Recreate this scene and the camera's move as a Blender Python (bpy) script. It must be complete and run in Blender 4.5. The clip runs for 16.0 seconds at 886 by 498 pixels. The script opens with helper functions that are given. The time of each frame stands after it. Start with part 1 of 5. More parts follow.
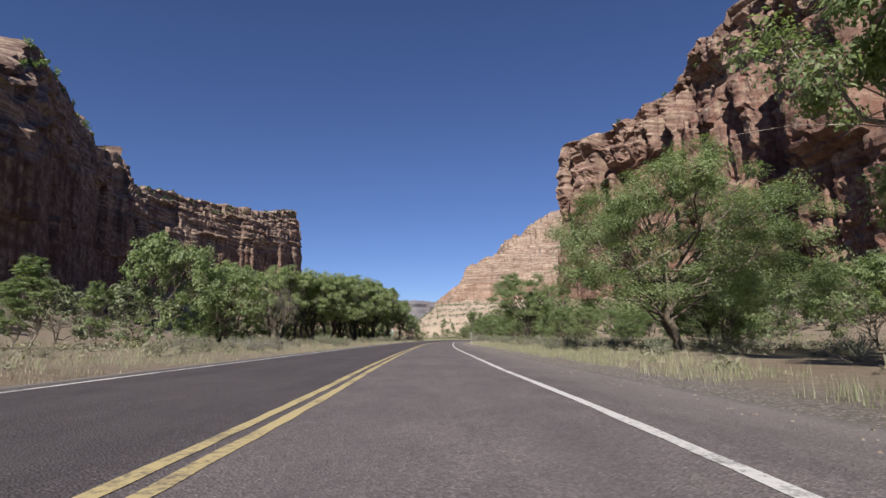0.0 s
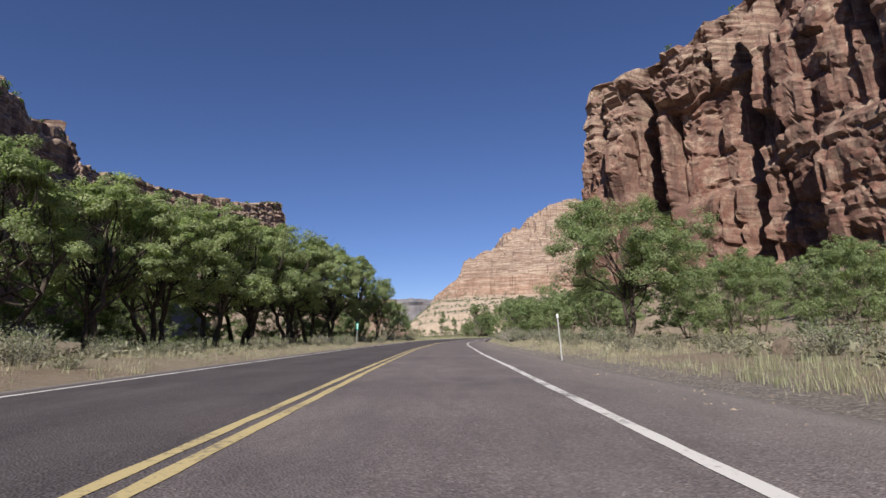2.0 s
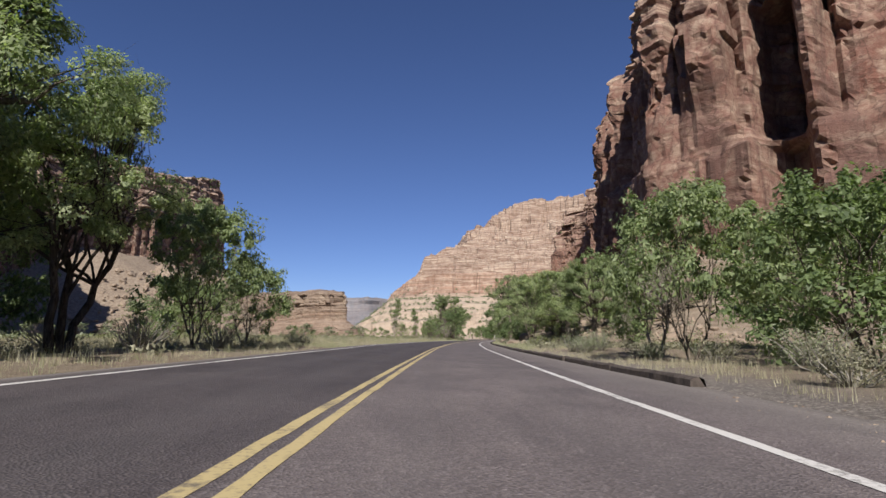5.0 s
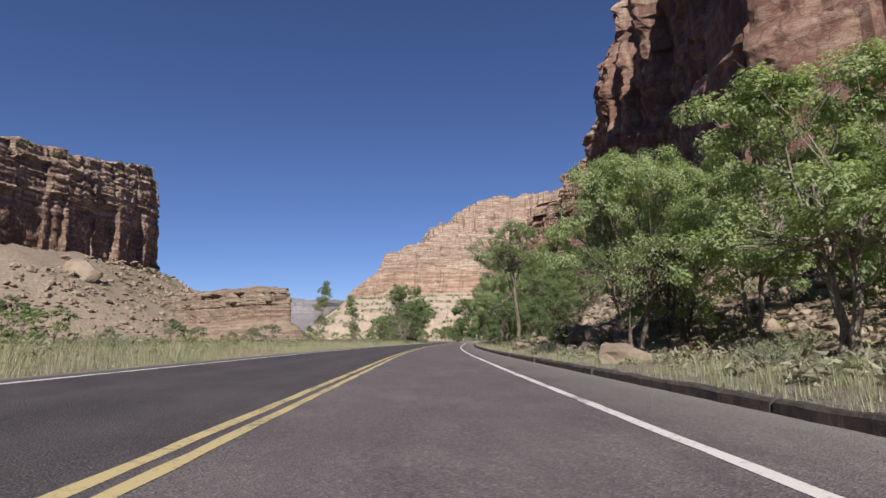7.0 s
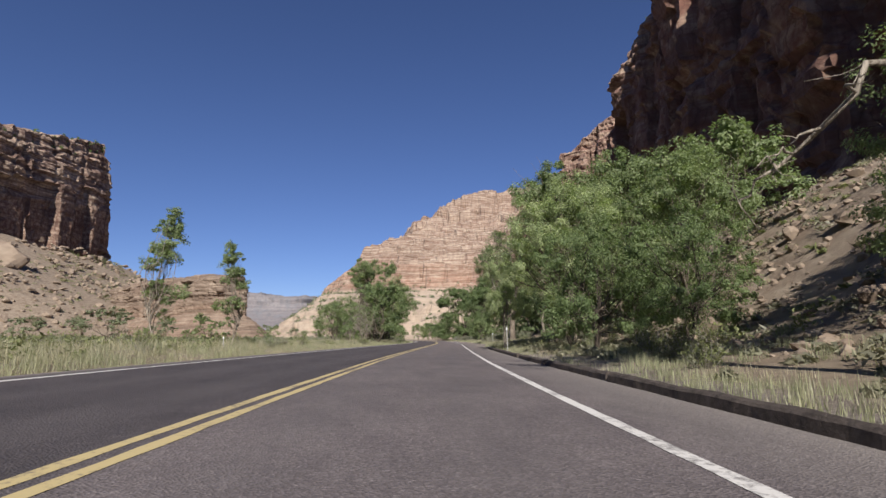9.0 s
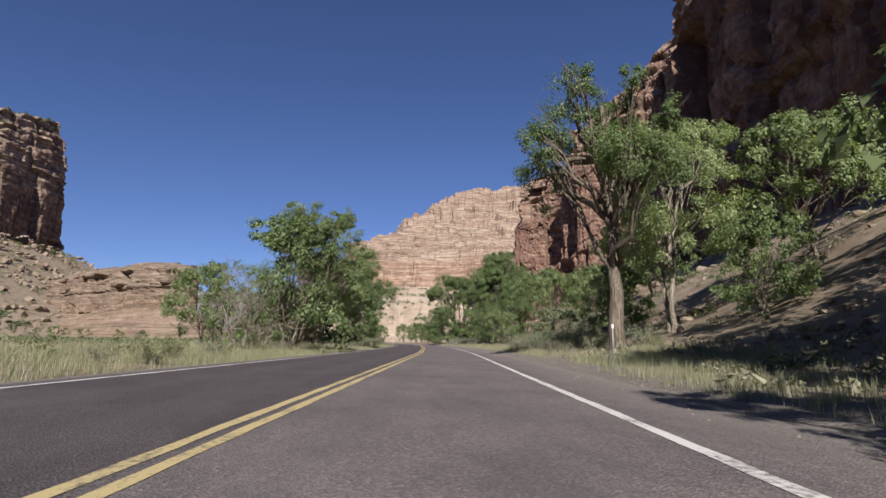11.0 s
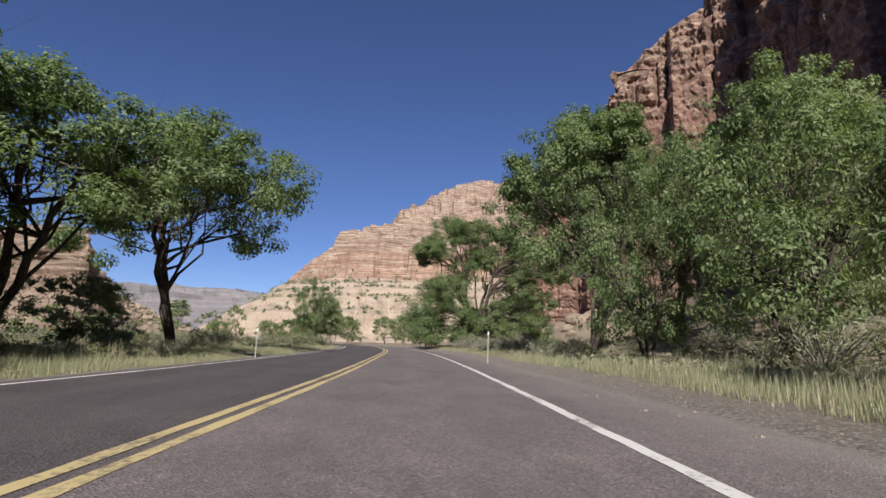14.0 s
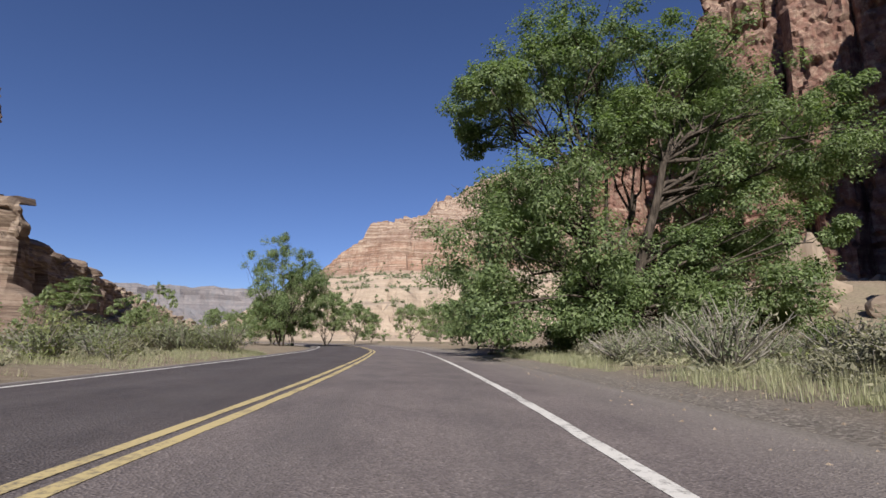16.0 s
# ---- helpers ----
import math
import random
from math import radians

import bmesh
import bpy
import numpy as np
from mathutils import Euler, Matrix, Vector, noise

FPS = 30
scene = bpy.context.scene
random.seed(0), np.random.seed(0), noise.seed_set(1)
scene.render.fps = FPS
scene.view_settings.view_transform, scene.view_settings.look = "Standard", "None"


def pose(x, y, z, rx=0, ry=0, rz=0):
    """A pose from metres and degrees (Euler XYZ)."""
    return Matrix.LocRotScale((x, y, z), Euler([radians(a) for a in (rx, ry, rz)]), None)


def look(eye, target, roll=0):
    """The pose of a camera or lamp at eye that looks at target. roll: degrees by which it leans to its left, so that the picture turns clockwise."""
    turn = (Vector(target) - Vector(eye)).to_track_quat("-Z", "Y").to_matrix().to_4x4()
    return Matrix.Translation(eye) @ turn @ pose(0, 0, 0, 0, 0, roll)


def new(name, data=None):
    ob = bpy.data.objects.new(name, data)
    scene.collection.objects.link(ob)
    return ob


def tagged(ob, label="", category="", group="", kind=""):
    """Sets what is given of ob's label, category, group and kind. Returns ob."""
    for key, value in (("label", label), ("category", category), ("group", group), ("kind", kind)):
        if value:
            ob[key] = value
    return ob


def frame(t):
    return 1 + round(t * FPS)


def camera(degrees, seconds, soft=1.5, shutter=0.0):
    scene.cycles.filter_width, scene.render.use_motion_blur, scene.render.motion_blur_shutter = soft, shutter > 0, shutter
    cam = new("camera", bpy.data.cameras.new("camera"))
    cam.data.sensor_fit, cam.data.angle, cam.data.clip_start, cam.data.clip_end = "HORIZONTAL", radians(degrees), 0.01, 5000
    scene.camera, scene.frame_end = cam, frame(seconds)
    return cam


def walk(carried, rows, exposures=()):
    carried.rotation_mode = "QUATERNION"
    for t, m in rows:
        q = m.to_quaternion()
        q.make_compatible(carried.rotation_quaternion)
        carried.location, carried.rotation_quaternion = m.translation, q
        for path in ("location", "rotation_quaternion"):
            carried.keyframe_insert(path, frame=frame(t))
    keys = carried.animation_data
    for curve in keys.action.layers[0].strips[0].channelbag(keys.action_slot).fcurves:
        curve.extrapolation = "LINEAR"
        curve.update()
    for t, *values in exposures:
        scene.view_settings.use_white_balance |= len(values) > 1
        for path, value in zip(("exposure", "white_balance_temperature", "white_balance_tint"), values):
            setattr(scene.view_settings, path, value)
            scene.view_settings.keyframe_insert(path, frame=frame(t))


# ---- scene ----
cam = camera(80.2, 16.0)
PATH = [
    (0, (-0.015, 0.0, 0.804), (-0.021, 1.972, 1.139), -0.25),
    (0.5, (-0.294, 11.844, 0.8), (-0.292, 13.814, 1.142), -0.54),
    (1, (-0.454, 23.66, 0.804), (-0.454, 25.633, 1.134), -0.70),
    (1.5, (-0.66, 35.344, 0.8), (-0.659, 37.314, 1.144), -0.80),
    (2, (-0.845, 46.686, 0.8), (-0.836, 48.659, 1.129), -1.20),
    (2.5, (-0.823, 57.804, 0.815), (-0.812, 59.776, 1.149), -0.62),
    (3, (-1.012, 68.985, 0.8), (-0.98, 70.957, 1.132), -0.34),
    (3.5, (-0.896, 80.273, 0.815), (-0.843, 82.243, 1.154), 0.24),
    (4, (-0.83, 91.478, 0.8), (-0.751, 93.449, 1.133), 0.36),
    (4.2, (-0.839, 95.878, 0.8), (-0.742, 97.848, 1.129), 0.84),
    (4.7, (-0.545, 107.099, 0.8), (-0.411, 109.067, 1.131), 0.75),
    (5.2, (0.158, 118.335, 0.8), (0.341, 120.298, 1.136), -0.05),
    (5.7, (1.219, 129.559, 0.8), (1.451, 131.516, 1.14), -0.93),
    (6.3, (2.891, 142.979, 0.802), (3.164, 144.931, 1.144), -1.22),
    (6.5, (3.487, 147.445, 0.801), (3.771, 149.395, 1.143), -0.95),
    (7, (5.042, 158.62, 0.8), (5.346, 160.567, 1.141), -0.55),
    (7.5, (6.614, 169.738, 0.8), (6.935, 171.683, 1.137), -0.26),
    (8, (8.297, 180.685, 0.8), (8.636, 182.627, 1.138), -0.31),
    (8.5, (9.865, 191.599, 0.8), (10.219, 193.538, 1.14), -0.37),
    (9, (11.606, 202.495, 0.801), (11.973, 204.432, 1.137), -0.15),
    (9.5, (13.447, 213.394, 0.8), (13.821, 215.329, 1.143), 0.35),
    (10, (15.458, 224.351, 0.8), (15.841, 226.284, 1.144), 0.38),
    (10.5, (17.51, 235.275, 0.8), (17.901, 237.206, 1.145), 0.45),
    (11, (19.831, 246.217, 0.8), (20.228, 248.146, 1.147), 0.27),
    (11.5, (22.257, 257.185, 0.8), (22.658, 259.113, 1.149), 0.06),
    (12, (24.624, 268.187, 0.801), (25.028, 270.114, 1.151), 0.04),
    (12.3, (25.949, 274.809, 0.801), (26.354, 276.736, 1.152), 0.21),
    (12.5, (26.807, 279.211, 0.8), (27.217, 281.138, 1.143), 0.68),
    (13, (28.922, 290.257, 0.802), (29.331, 292.182, 1.16), 0.95),
    (13.5, (31.038, 301.326, 0.8), (31.447, 303.251, 1.155), 1.22),
    (14, (33.014, 312.319, 0.8), (33.416, 314.246, 1.152), 1.20),
    (14.5, (34.894, 323.327, 0.8), (35.279, 325.258, 1.148), 0.80),
    (15, (36.8, 334.396, 0.807), (37.169, 336.332, 1.146), 0.10),
    (15.5, (38.409, 345.418, 0.803), (38.735, 347.362, 1.142), -0.16),
    (16, (39.724, 356.501, 0.8), (39.992, 358.453, 1.143), 0.42),
]
walk(cam, [(t, look(eye, target, roll)) for t, eye, target, roll in PATH], exposures=[(0, 0.5), (10, 0.5), (13, 0.55), (16, 0.55)])


# ---------------------------------------------------------------- light
SUN_AZ, SUN_EL = 190.5, 36.0
world = bpy.data.worlds.new("sky")
scene.world = world
world.use_nodes = True
wn = world.node_tree.nodes
sky = wn.new("ShaderNodeTexSky")
sky.sky_type = "NISHITA"
sky.sun_disc = False
sky.sun_elevation, sky.sun_rotation = radians(SUN_EL), radians(SUN_AZ)
sky.altitude, sky.air_density, sky.dust_density, sky.ozone_density = 2000, 1.0, 0.0, 7.0
tone = wn.new("ShaderNodeMix")
tone.data_type, tone.blend_type = "RGBA", "MULTIPLY"
tone.inputs[0].default_value = 1.0
tone.inputs[7].default_value = (1.06, 0.945, 1.08, 1)
world.node_tree.links.new(sky.outputs[0], tone.inputs[6])
world.node_tree.links.new(tone.outputs[2], wn["Background"].inputs[0])
wn["Background"].inputs[1].default_value = 0.061
sun = new("sun", bpy.data.lights.new("sun", "SUN"))
sun.data.energy, sun.data.angle, sun.data.color = 5.0, radians(0.53), (1.0, 0.945, 0.87)
az, el = radians(SUN_AZ), radians(SUN_EL)
sun.matrix_world = look((math.sin(az) * 50, math.cos(az) * 50, 60),
                        (math.sin(az) * 50 - math.sin(az) * math.cos(el), math.cos(az) * 50 - math.cos(az) * math.cos(el), 60 - math.sin(el)))


# ---------------------------------------------------------------- numeric noise
def _hash(ix, iy, seed):
    h = np.sin(ix * 127.1 + iy * 311.7 + seed * 74.7) * 43758.5453
    return h - np.floor(h)


def vnoise(x, y, seed=0):
    """Smooth value noise, -1 to 1."""
    x, y = np.asarray(x, float), np.asarray(y, float)
    ix, iy = np.floor(x), np.floor(y)
    fx, fy = x - ix, y - iy
    fx, fy = fx * fx * (3 - 2 * fx), fy * fy * (3 - 2 * fy)
    a, b = _hash(ix, iy, seed), _hash(ix + 1, iy, seed)
    c, d = _hash(ix, iy + 1, seed), _hash(ix + 1, iy + 1, seed)
    return 2 * (a + (b - a) * fx + (c - a) * fy + (a - b - c + d) * fx * fy) - 1


def fbm(x, y, seed=0, octaves=4):
    out, amp, tot = 0, 1.0, 0
    for o in range(octaves):
        out = out + amp * vnoise(x * 2 ** o, y * 2 ** o, seed + o * 13)
        tot += amp
        amp *= 0.5
    return out / tot


def cells(x, y, seed=0):
    """Worley cells: the nearest cell's random value (0 to 1) and the distance to the border."""
    x, y = np.broadcast_arrays(np.asarray(x, float), np.asarray(y, float))
    ix, iy = np.floor(x), np.floor(y)
    f1 = np.full(x.shape, 9.0)
    f2 = np.full(x.shape, 9.0)
    val = np.zeros(x.shape)
    for dx in (-1, 0, 1):
        for dy in (-1, 0, 1):
            cx, cy = ix + dx, iy + dy
            px = cx + 0.1 + 0.8 * _hash(cx, cy, seed)
            py = cy + 0.1 + 0.8 * _hash(cx, cy, seed + 5)
            d = np.hypot(x - px, y - py)
            near = d < f1
            f2 = np.where(near, f1, np.minimum(f2, d))
            val = np.where(near, _hash(cx, cy, seed + 9), val)
            f1 = np.where(near, d, f1)
    return val, f2 - f1


def smooth(a, b, x):
    u = np.clip((x - a) / (b - a), 0, 1)
    return u * u * (3 - 2 * u)


# ---------------------------------------------------------------- mesh helpers
def mesh(name, verts, faces, mat=None, flat=True):
    """A mesh from arrays: faces is one (n, 3) or (n, 4) array or a list of such."""
    me = bpy.data.meshes.new(name)
    verts = np.asarray(verts, np.float32)
    groups = faces if isinstance(faces, list) else [faces]
    groups = [np.asarray(g, np.int32) for g in groups if len(g)]
    loops = np.concatenate([g.ravel() for g in groups])
    sizes = np.concatenate([np.full(len(g), g.shape[1], np.int32) for g in groups])
    me.vertices.add(len(verts))
    me.vertices.foreach_set("co", verts.ravel())
    me.loops.add(len(loops))
    me.loops.foreach_set("vertex_index", loops)
    me.polygons.add(len(sizes))
    me.polygons.foreach_set("loop_start", np.concatenate([[0], np.cumsum(sizes)[:-1]]).astype(np.int32))
    me.polygons.foreach_set("loop_total", sizes)
    me.polygons.foreach_set("use_smooth", np.full(len(sizes), not flat))
    me.update(calc_edges=True)
    me.validate()
    if mat:
        me.materials.append(mat)
    return me


def attribute(me, name, values):
    me.attributes.new(name, "FLOAT", "POINT").data.foreach_set("value", np.asarray(values, np.float32).ravel())


def grid_faces(rows, cols):
    i = np.arange(rows - 1)[:, None] * cols + np.arange(cols - 1)[None, :]
    return np.stack([i, i + 1, i + cols + 1, i + cols], -1).reshape(-1, 4)


def part(name, data, parent, label=""):
    """A mesh, or a bmesh already turned into one, as a part of its thing."""
    ob = new(name, data)
    ob.parent = parent
    return tagged(ob, label)


def bm_mesh(name, bm, mat):
    me = bpy.data.meshes.new(name)
    bm.to_mesh(me)
    bm.free()
    me.materials.append(mat)
    return me


def spline(points, step):
    """Catmull-Rom through points, evenly resampled."""
    p = np.array(points, float)
    p = np.vstack([2 * p[0] - p[1], p, 2 * p[-1] - p[-2]])
    out = []
    for i in range(1, len(p) - 2):
        u = np.linspace(0, 1, 24, endpoint=False)[:, None]
        a, b, c, d = p[i - 1], p[i], p[i + 1], p[i + 2]
        out.append(0.5 * (2 * b + (c - a) * u + (2 * a - 5 * b + 4 * c - d) * u ** 2 + (3 * b - a - 3 * c + d) * u ** 3))
    out = np.vstack(out + [p[-2][None]])
    s = np.r_[0, np.cumsum(np.linalg.norm(np.diff(out[:, :2], axis=0), axis=1))]
    n = max(2, int(s[-1] / step))
    t = np.linspace(0, s[-1], n)
    return np.stack([np.interp(t, s, out[:, k]) for k in range(out.shape[1])], 1), t


def polyline(points, step, soften=0):
    """Straight lines through points, evenly resampled and softened a little."""
    p = np.array(points, float)
    s = np.r_[0, np.cumsum(np.linalg.norm(np.diff(p[:, :2], axis=0), axis=1))]
    t = np.linspace(0, s[-1], max(2, int(s[-1] / step)))
    q = np.stack([np.interp(t, s, p[:, k]) for k in range(p.shape[1])], 1)
    for _ in range(soften):
        q[1:-1] = (q[:-2] + 2 * q[1:-1] + q[2:]) / 4
    return q, t


def normals(line):
    """Unit normals to the left of a plan line."""
    d = np.gradient(line[:, :2], axis=0)
    d /= np.linalg.norm(d, axis=1)[:, None]
    return np.stack([-d[:, 1], d[:, 0]], 1)


def near_line(x, y, line):
    """Distance to a plan line and which side (positive: right of its direction)."""
    x, y = np.asarray(x, float), np.asarray(y, float)
    best, side, along = np.full(x.shape, 1e9), np.zeros(x.shape), np.zeros(x.shape)
    s = 0.0
    for (ax, ay), (bx, by) in zip(line[:-1, :2], line[1:, :2]):
        dx, dy = bx - ax, by - ay
        ln = math.hypot(dx, dy)
        t = np.clip(((x - ax) * dx + (y - ay) * dy) / ln ** 2, 0, 1)
        d = np.hypot(x - ax - t * dx, y - ay - t * dy)
        near = d < best
        side = np.where(near, np.sign((x - ax) * dy - (y - ay) * dx), side)
        along = np.where(near, s + t * ln, along)
        best = np.where(near, d, best)
        s += ln
    return best, side, along


# ---------------------------------------------------------------- materials
def material(name, rough=0.9):
    m = bpy.data.materials.new(name)
    m.use_nodes = True
    nt = m.node_tree
    b = nt.nodes["Principled BSDF"]
    b.inputs["Roughness"].default_value = rough
    b.inputs["Specular IOR Level"].default_value = 0.25
    return m, nt, b


def node(nt, kind, **values):
    n = nt.nodes.new(kind)
    for key, v in values.items():
        n.inputs[key.replace("_", " ")].default_value = v
    return n


def noise_tex(nt, vec, scale, detail=4.0, rough=0.6):
    n = node(nt, "ShaderNodeTexNoise", Scale=scale, Detail=detail, Roughness=rough)
    nt.links.new(vec, n.inputs["Vector"])
    return n.outputs["Fac"]


def noise_vec(nt, vec, scale):
    n = node(nt, "ShaderNodeTexNoise", Scale=scale, Detail=3.0)
    nt.links.new(vec, n.inputs["Vector"])
    s = nt.nodes.new("ShaderNodeVectorMath")
    s.operation = "SCALE"
    s.inputs["Scale"].default_value = 12.0
    nt.links.new(n.outputs["Color"], s.inputs[0])
    return s.outputs[0]


def ramp(nt, fac, *stops):
    r = nt.nodes.new("ShaderNodeValToRGB")
    els = r.color_ramp.elements
    while len(els) < len(stops):
        els.new(0.5)
    for e, (p, c) in zip(els, stops):
        e.position, e.color = p, (*c, 1) if len(c) == 3 else c
    nt.links.new(fac, r.inputs[0])
    return r.outputs["Color"]


def mixed(nt, fac, a, b, mode="MIX"):
    m = nt.nodes.new("ShaderNodeMix")
    m.data_type, m.blend_type = "RGBA", mode
    for sock, v in ((m.inputs[0], fac), (m.inputs[6], a), (m.inputs[7], b)):
        if isinstance(v, (int, float)):
            sock.default_value = v
        elif isinstance(v, tuple):
            sock.default_value = (*v, 1)
        else:
            nt.links.new(v, sock)
    return m.outputs[2]


def scaled(nt, vec, x, y, z):
    m = nt.nodes.new("ShaderNodeMapping")
    m.inputs["Scale"].default_value = (x, y, z)
    nt.links.new(vec, m.inputs["Vector"])
    return m.outputs[0]


def place(nt):
    return nt.nodes.new("ShaderNodeNewGeometry").outputs["Position"]


def bump(nt, bsdf, height, strength, distance):
    b = node(nt, "ShaderNodeBump", Strength=strength, Distance=distance)
    nt.links.new(height, b.inputs["Height"])
    nt.links.new(b.outputs[0], bsdf.inputs["Normal"])


def attr(nt, name):
    a = nt.nodes.new("ShaderNodeAttribute")
    a.attribute_name = name
    return a.outputs["Fac"]


def rock_material(name, red, dark, pale, grain=1.0, streaky=0.8, strata=0.75):
    m, nt, b = material(name, 0.92)
    pos = place(nt)
    big = noise_tex(nt, pos, 0.06 * grain, 3)
    mid = noise_tex(nt, pos, 0.5 * grain, 5, 0.65)
    base = mixed(nt, ramp(nt, big, (0.35, (0, 0, 0)), (0.65, (1, 1, 1))), tuple(c * k for c, k in zip(red, (1.12, 1.25, 1.3))), tuple(c * k for c, k in zip(red, (0.85, 0.76, 0.74))))
    base = mixed(nt, ramp(nt, mid, (0.42, (0, 0, 0)), (0.64, (0.85,) * 3)), base, pale)
    layers = noise_tex(nt, scaled(nt, pos, 0.02, 0.02, 0.55), 1.0 * grain, 5, 0.7)
    base = mixed(nt, ramp(nt, layers, (0.4, (0, 0, 0)), (0.6, (strata,) * 3)), base, tuple(c * (0.78 if strata < 0.8 else 1.25) for c in red))
    cap = noise_tex(nt, scaled(nt, pos, 0.03, 0.03, 0.9), 1.0 * grain, 5, 0.75)
    capcol = mixed(nt, ramp(nt, cap, (0.38, (0, 0, 0)), (0.58, (1, 1, 1))), pale, tuple(c * 0.82 + 0.02 for c in red))
    base = mixed(nt, attr(nt, "cap"), base, capcol)
    if strata > 0.8:
        beds = noise_tex(nt, scaled(nt, pos, 0.014, 0.014, 0.55), 1.0 * grain, 4, 0.75)
        base = mixed(nt, ramp(nt, beds, (0.4, (0, 0, 0)), (0.46, (0.9,) * 3), (0.53, (0, 0, 0))), base, tuple(c * 0.5 for c in red))
        ledges = noise_tex(nt, scaled(nt, pos, 0.03, 0.03, 0.5), 2.2 * grain, 5, 0.7)
        base = mixed(nt, ramp(nt, ledges, (0.5, (0, 0, 0)), (0.62, (0.6,) * 3)), base, tuple(c * 1.12 for c in pale))
    streak = noise_tex(nt, scaled(nt, pos, 0.35, 0.35, 0.035), 1.0 * grain, 5, 0.62)
    base = mixed(nt, ramp(nt, streak, (0.5, (0, 0, 0)), (0.68, (streaky,) * 3)), base, dark)
    varnish = noise_tex(nt, scaled(nt, pos, 1, 1, 0.45), 0.13 * grain, 6, 0.6)
    base = mixed(nt, ramp(nt, varnish, (0.52, (0, 0, 0)), (0.6, (0.8 * streaky,) * 3)), base, tuple(c * 1.25 for c in dark))
    salt = noise_tex(nt, scaled(nt, pos, 0.5, 0.5, 0.05), 0.9 * grain, 4, 0.6)
    base = mixed(nt, ramp(nt, salt, (0.63, (0, 0, 0)), (0.74, (0.7 * streaky,) * 3)), base, tuple(min(1, c * 1.15) for c in pale))
    base = mixed(nt, mixed(nt, 1.0, attr(nt, "cream"), (0.72, 0.72, 0.72), "MULTIPLY"), base, tuple(c * 0.93 for c in pale))
    blocks = node(nt, "ShaderNodeTexVoronoi", Scale=0.42 * grain)
    blocks.feature = "DISTANCE_TO_EDGE"
    warped = mixed(nt, 0.12, scaled(nt, pos, 1.0, 1.0, 0.75), noise_vec(nt, pos, 0.8 * grain))
    nt.links.new(warped, blocks.inputs["Vector"])
    crack = ramp(nt, blocks.outputs["Distance"], (0.0, (1, 1, 1)), (0.045, (0, 0, 0)))
    base = mixed(nt, mixed(nt, 1.0, crack, (0.55 if strata < 0.8 else 0.25,) * 3, "MULTIPLY"), base, tuple(c * 0.8 for c in dark))
    nt.links.new(base, b.inputs["Base Color"])
    fine = noise_tex(nt, scaled(nt, pos, 0.8, 0.8, 1.6), 1.6 * grain, 9, 0.72)
    bump(nt, b, fine, 0.9, 0.32 / grain)
    return m


RED_ROCK = rock_material("red_sandstone", (0.212, 0.112, 0.085), (0.08, 0.045, 0.038), (0.385, 0.295, 0.222), 1.0, 0.75)
# the red rock about a quarter darker: the left wall's shade in its colour
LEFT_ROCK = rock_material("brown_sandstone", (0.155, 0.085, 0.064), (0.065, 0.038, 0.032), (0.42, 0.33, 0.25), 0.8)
MESA_ROCK = rock_material("pale_red_sandstone", (0.25, 0.15, 0.108), (0.14, 0.084, 0.064), (0.42, 0.345, 0.27), 0.5, 0.25, 0.85)
TAN_ROCK = rock_material("tan_sandstone", (0.19, 0.13, 0.096), (0.115, 0.076, 0.06), (0.3, 0.24, 0.185), 0.9, 0.3, 0.9)
# distance haze painted as a flat grey-blue rock colour
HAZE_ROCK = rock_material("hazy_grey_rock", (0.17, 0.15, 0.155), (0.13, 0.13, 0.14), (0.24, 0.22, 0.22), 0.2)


def simple_material(name, lo, hi, scale, rough=0.9, relief=0.0, detail=5):
    m, nt, b = material(name, rough)
    pos = nt.nodes.new("ShaderNodeTexCoord").outputs["Object"]
    n = noise_tex(nt, pos, scale, detail, 0.65)
    col = ramp(nt, n, (0.3, lo), (0.7, hi))
    ob = nt.nodes.new("ShaderNodeObjectInfo")
    col = mixed(nt, 0.35, col, ramp(nt, ob.outputs["Random"], (0.0, (0.55, 0.55, 0.55)), (1.0, (1.0, 1.0, 1.0))), "MULTIPLY")
    nt.links.new(col, b.inputs["Base Color"])
    if relief:
        bump(nt, b, noise_tex(nt, pos, scale * 3, 6, 0.7), 1.0, relief)
    return m


def leaf_material(name, lo, hi, back=0.35):
    m, nt, b = material(name, 0.5)
    b.inputs["Specular IOR Level"].default_value = 0.35
    geo = nt.nodes.new("ShaderNodeNewGeometry")
    col = ramp(nt, geo.outputs["Random Per Island"], (0.0, lo), (0.7, hi), (1.0, tuple(min(1, c * 1.35) for c in hi)))
    patch = noise_tex(nt, nt.nodes.new("ShaderNodeTexCoord").outputs["Object"], 0.5, 2)
    col = mixed(nt, 0.6, col, ramp(nt, patch, (0.3, (0.68, 0.72, 0.66)), (0.7, (1.08, 1.02, 0.95))), "MULTIPLY")
    nt.links.new(col, b.inputs["Base Color"])
    t = nt.nodes.new("ShaderNodeBsdfTranslucent")
    nt.links.new(mixed(nt, 1.0, col, (1.0, 1.12, 0.6), "MULTIPLY"), t.inputs["Color"])
    mx = nt.nodes.new("ShaderNodeMixShader")
    mx.inputs[0].default_value = back
    nt.links.new(b.outputs[0], mx.inputs[1])
    nt.links.new(t.outputs[0], mx.inputs[2])
    nt.links.new(mx.outputs[0], nt.nodes["Material Output"].inputs["Surface"])
    return m


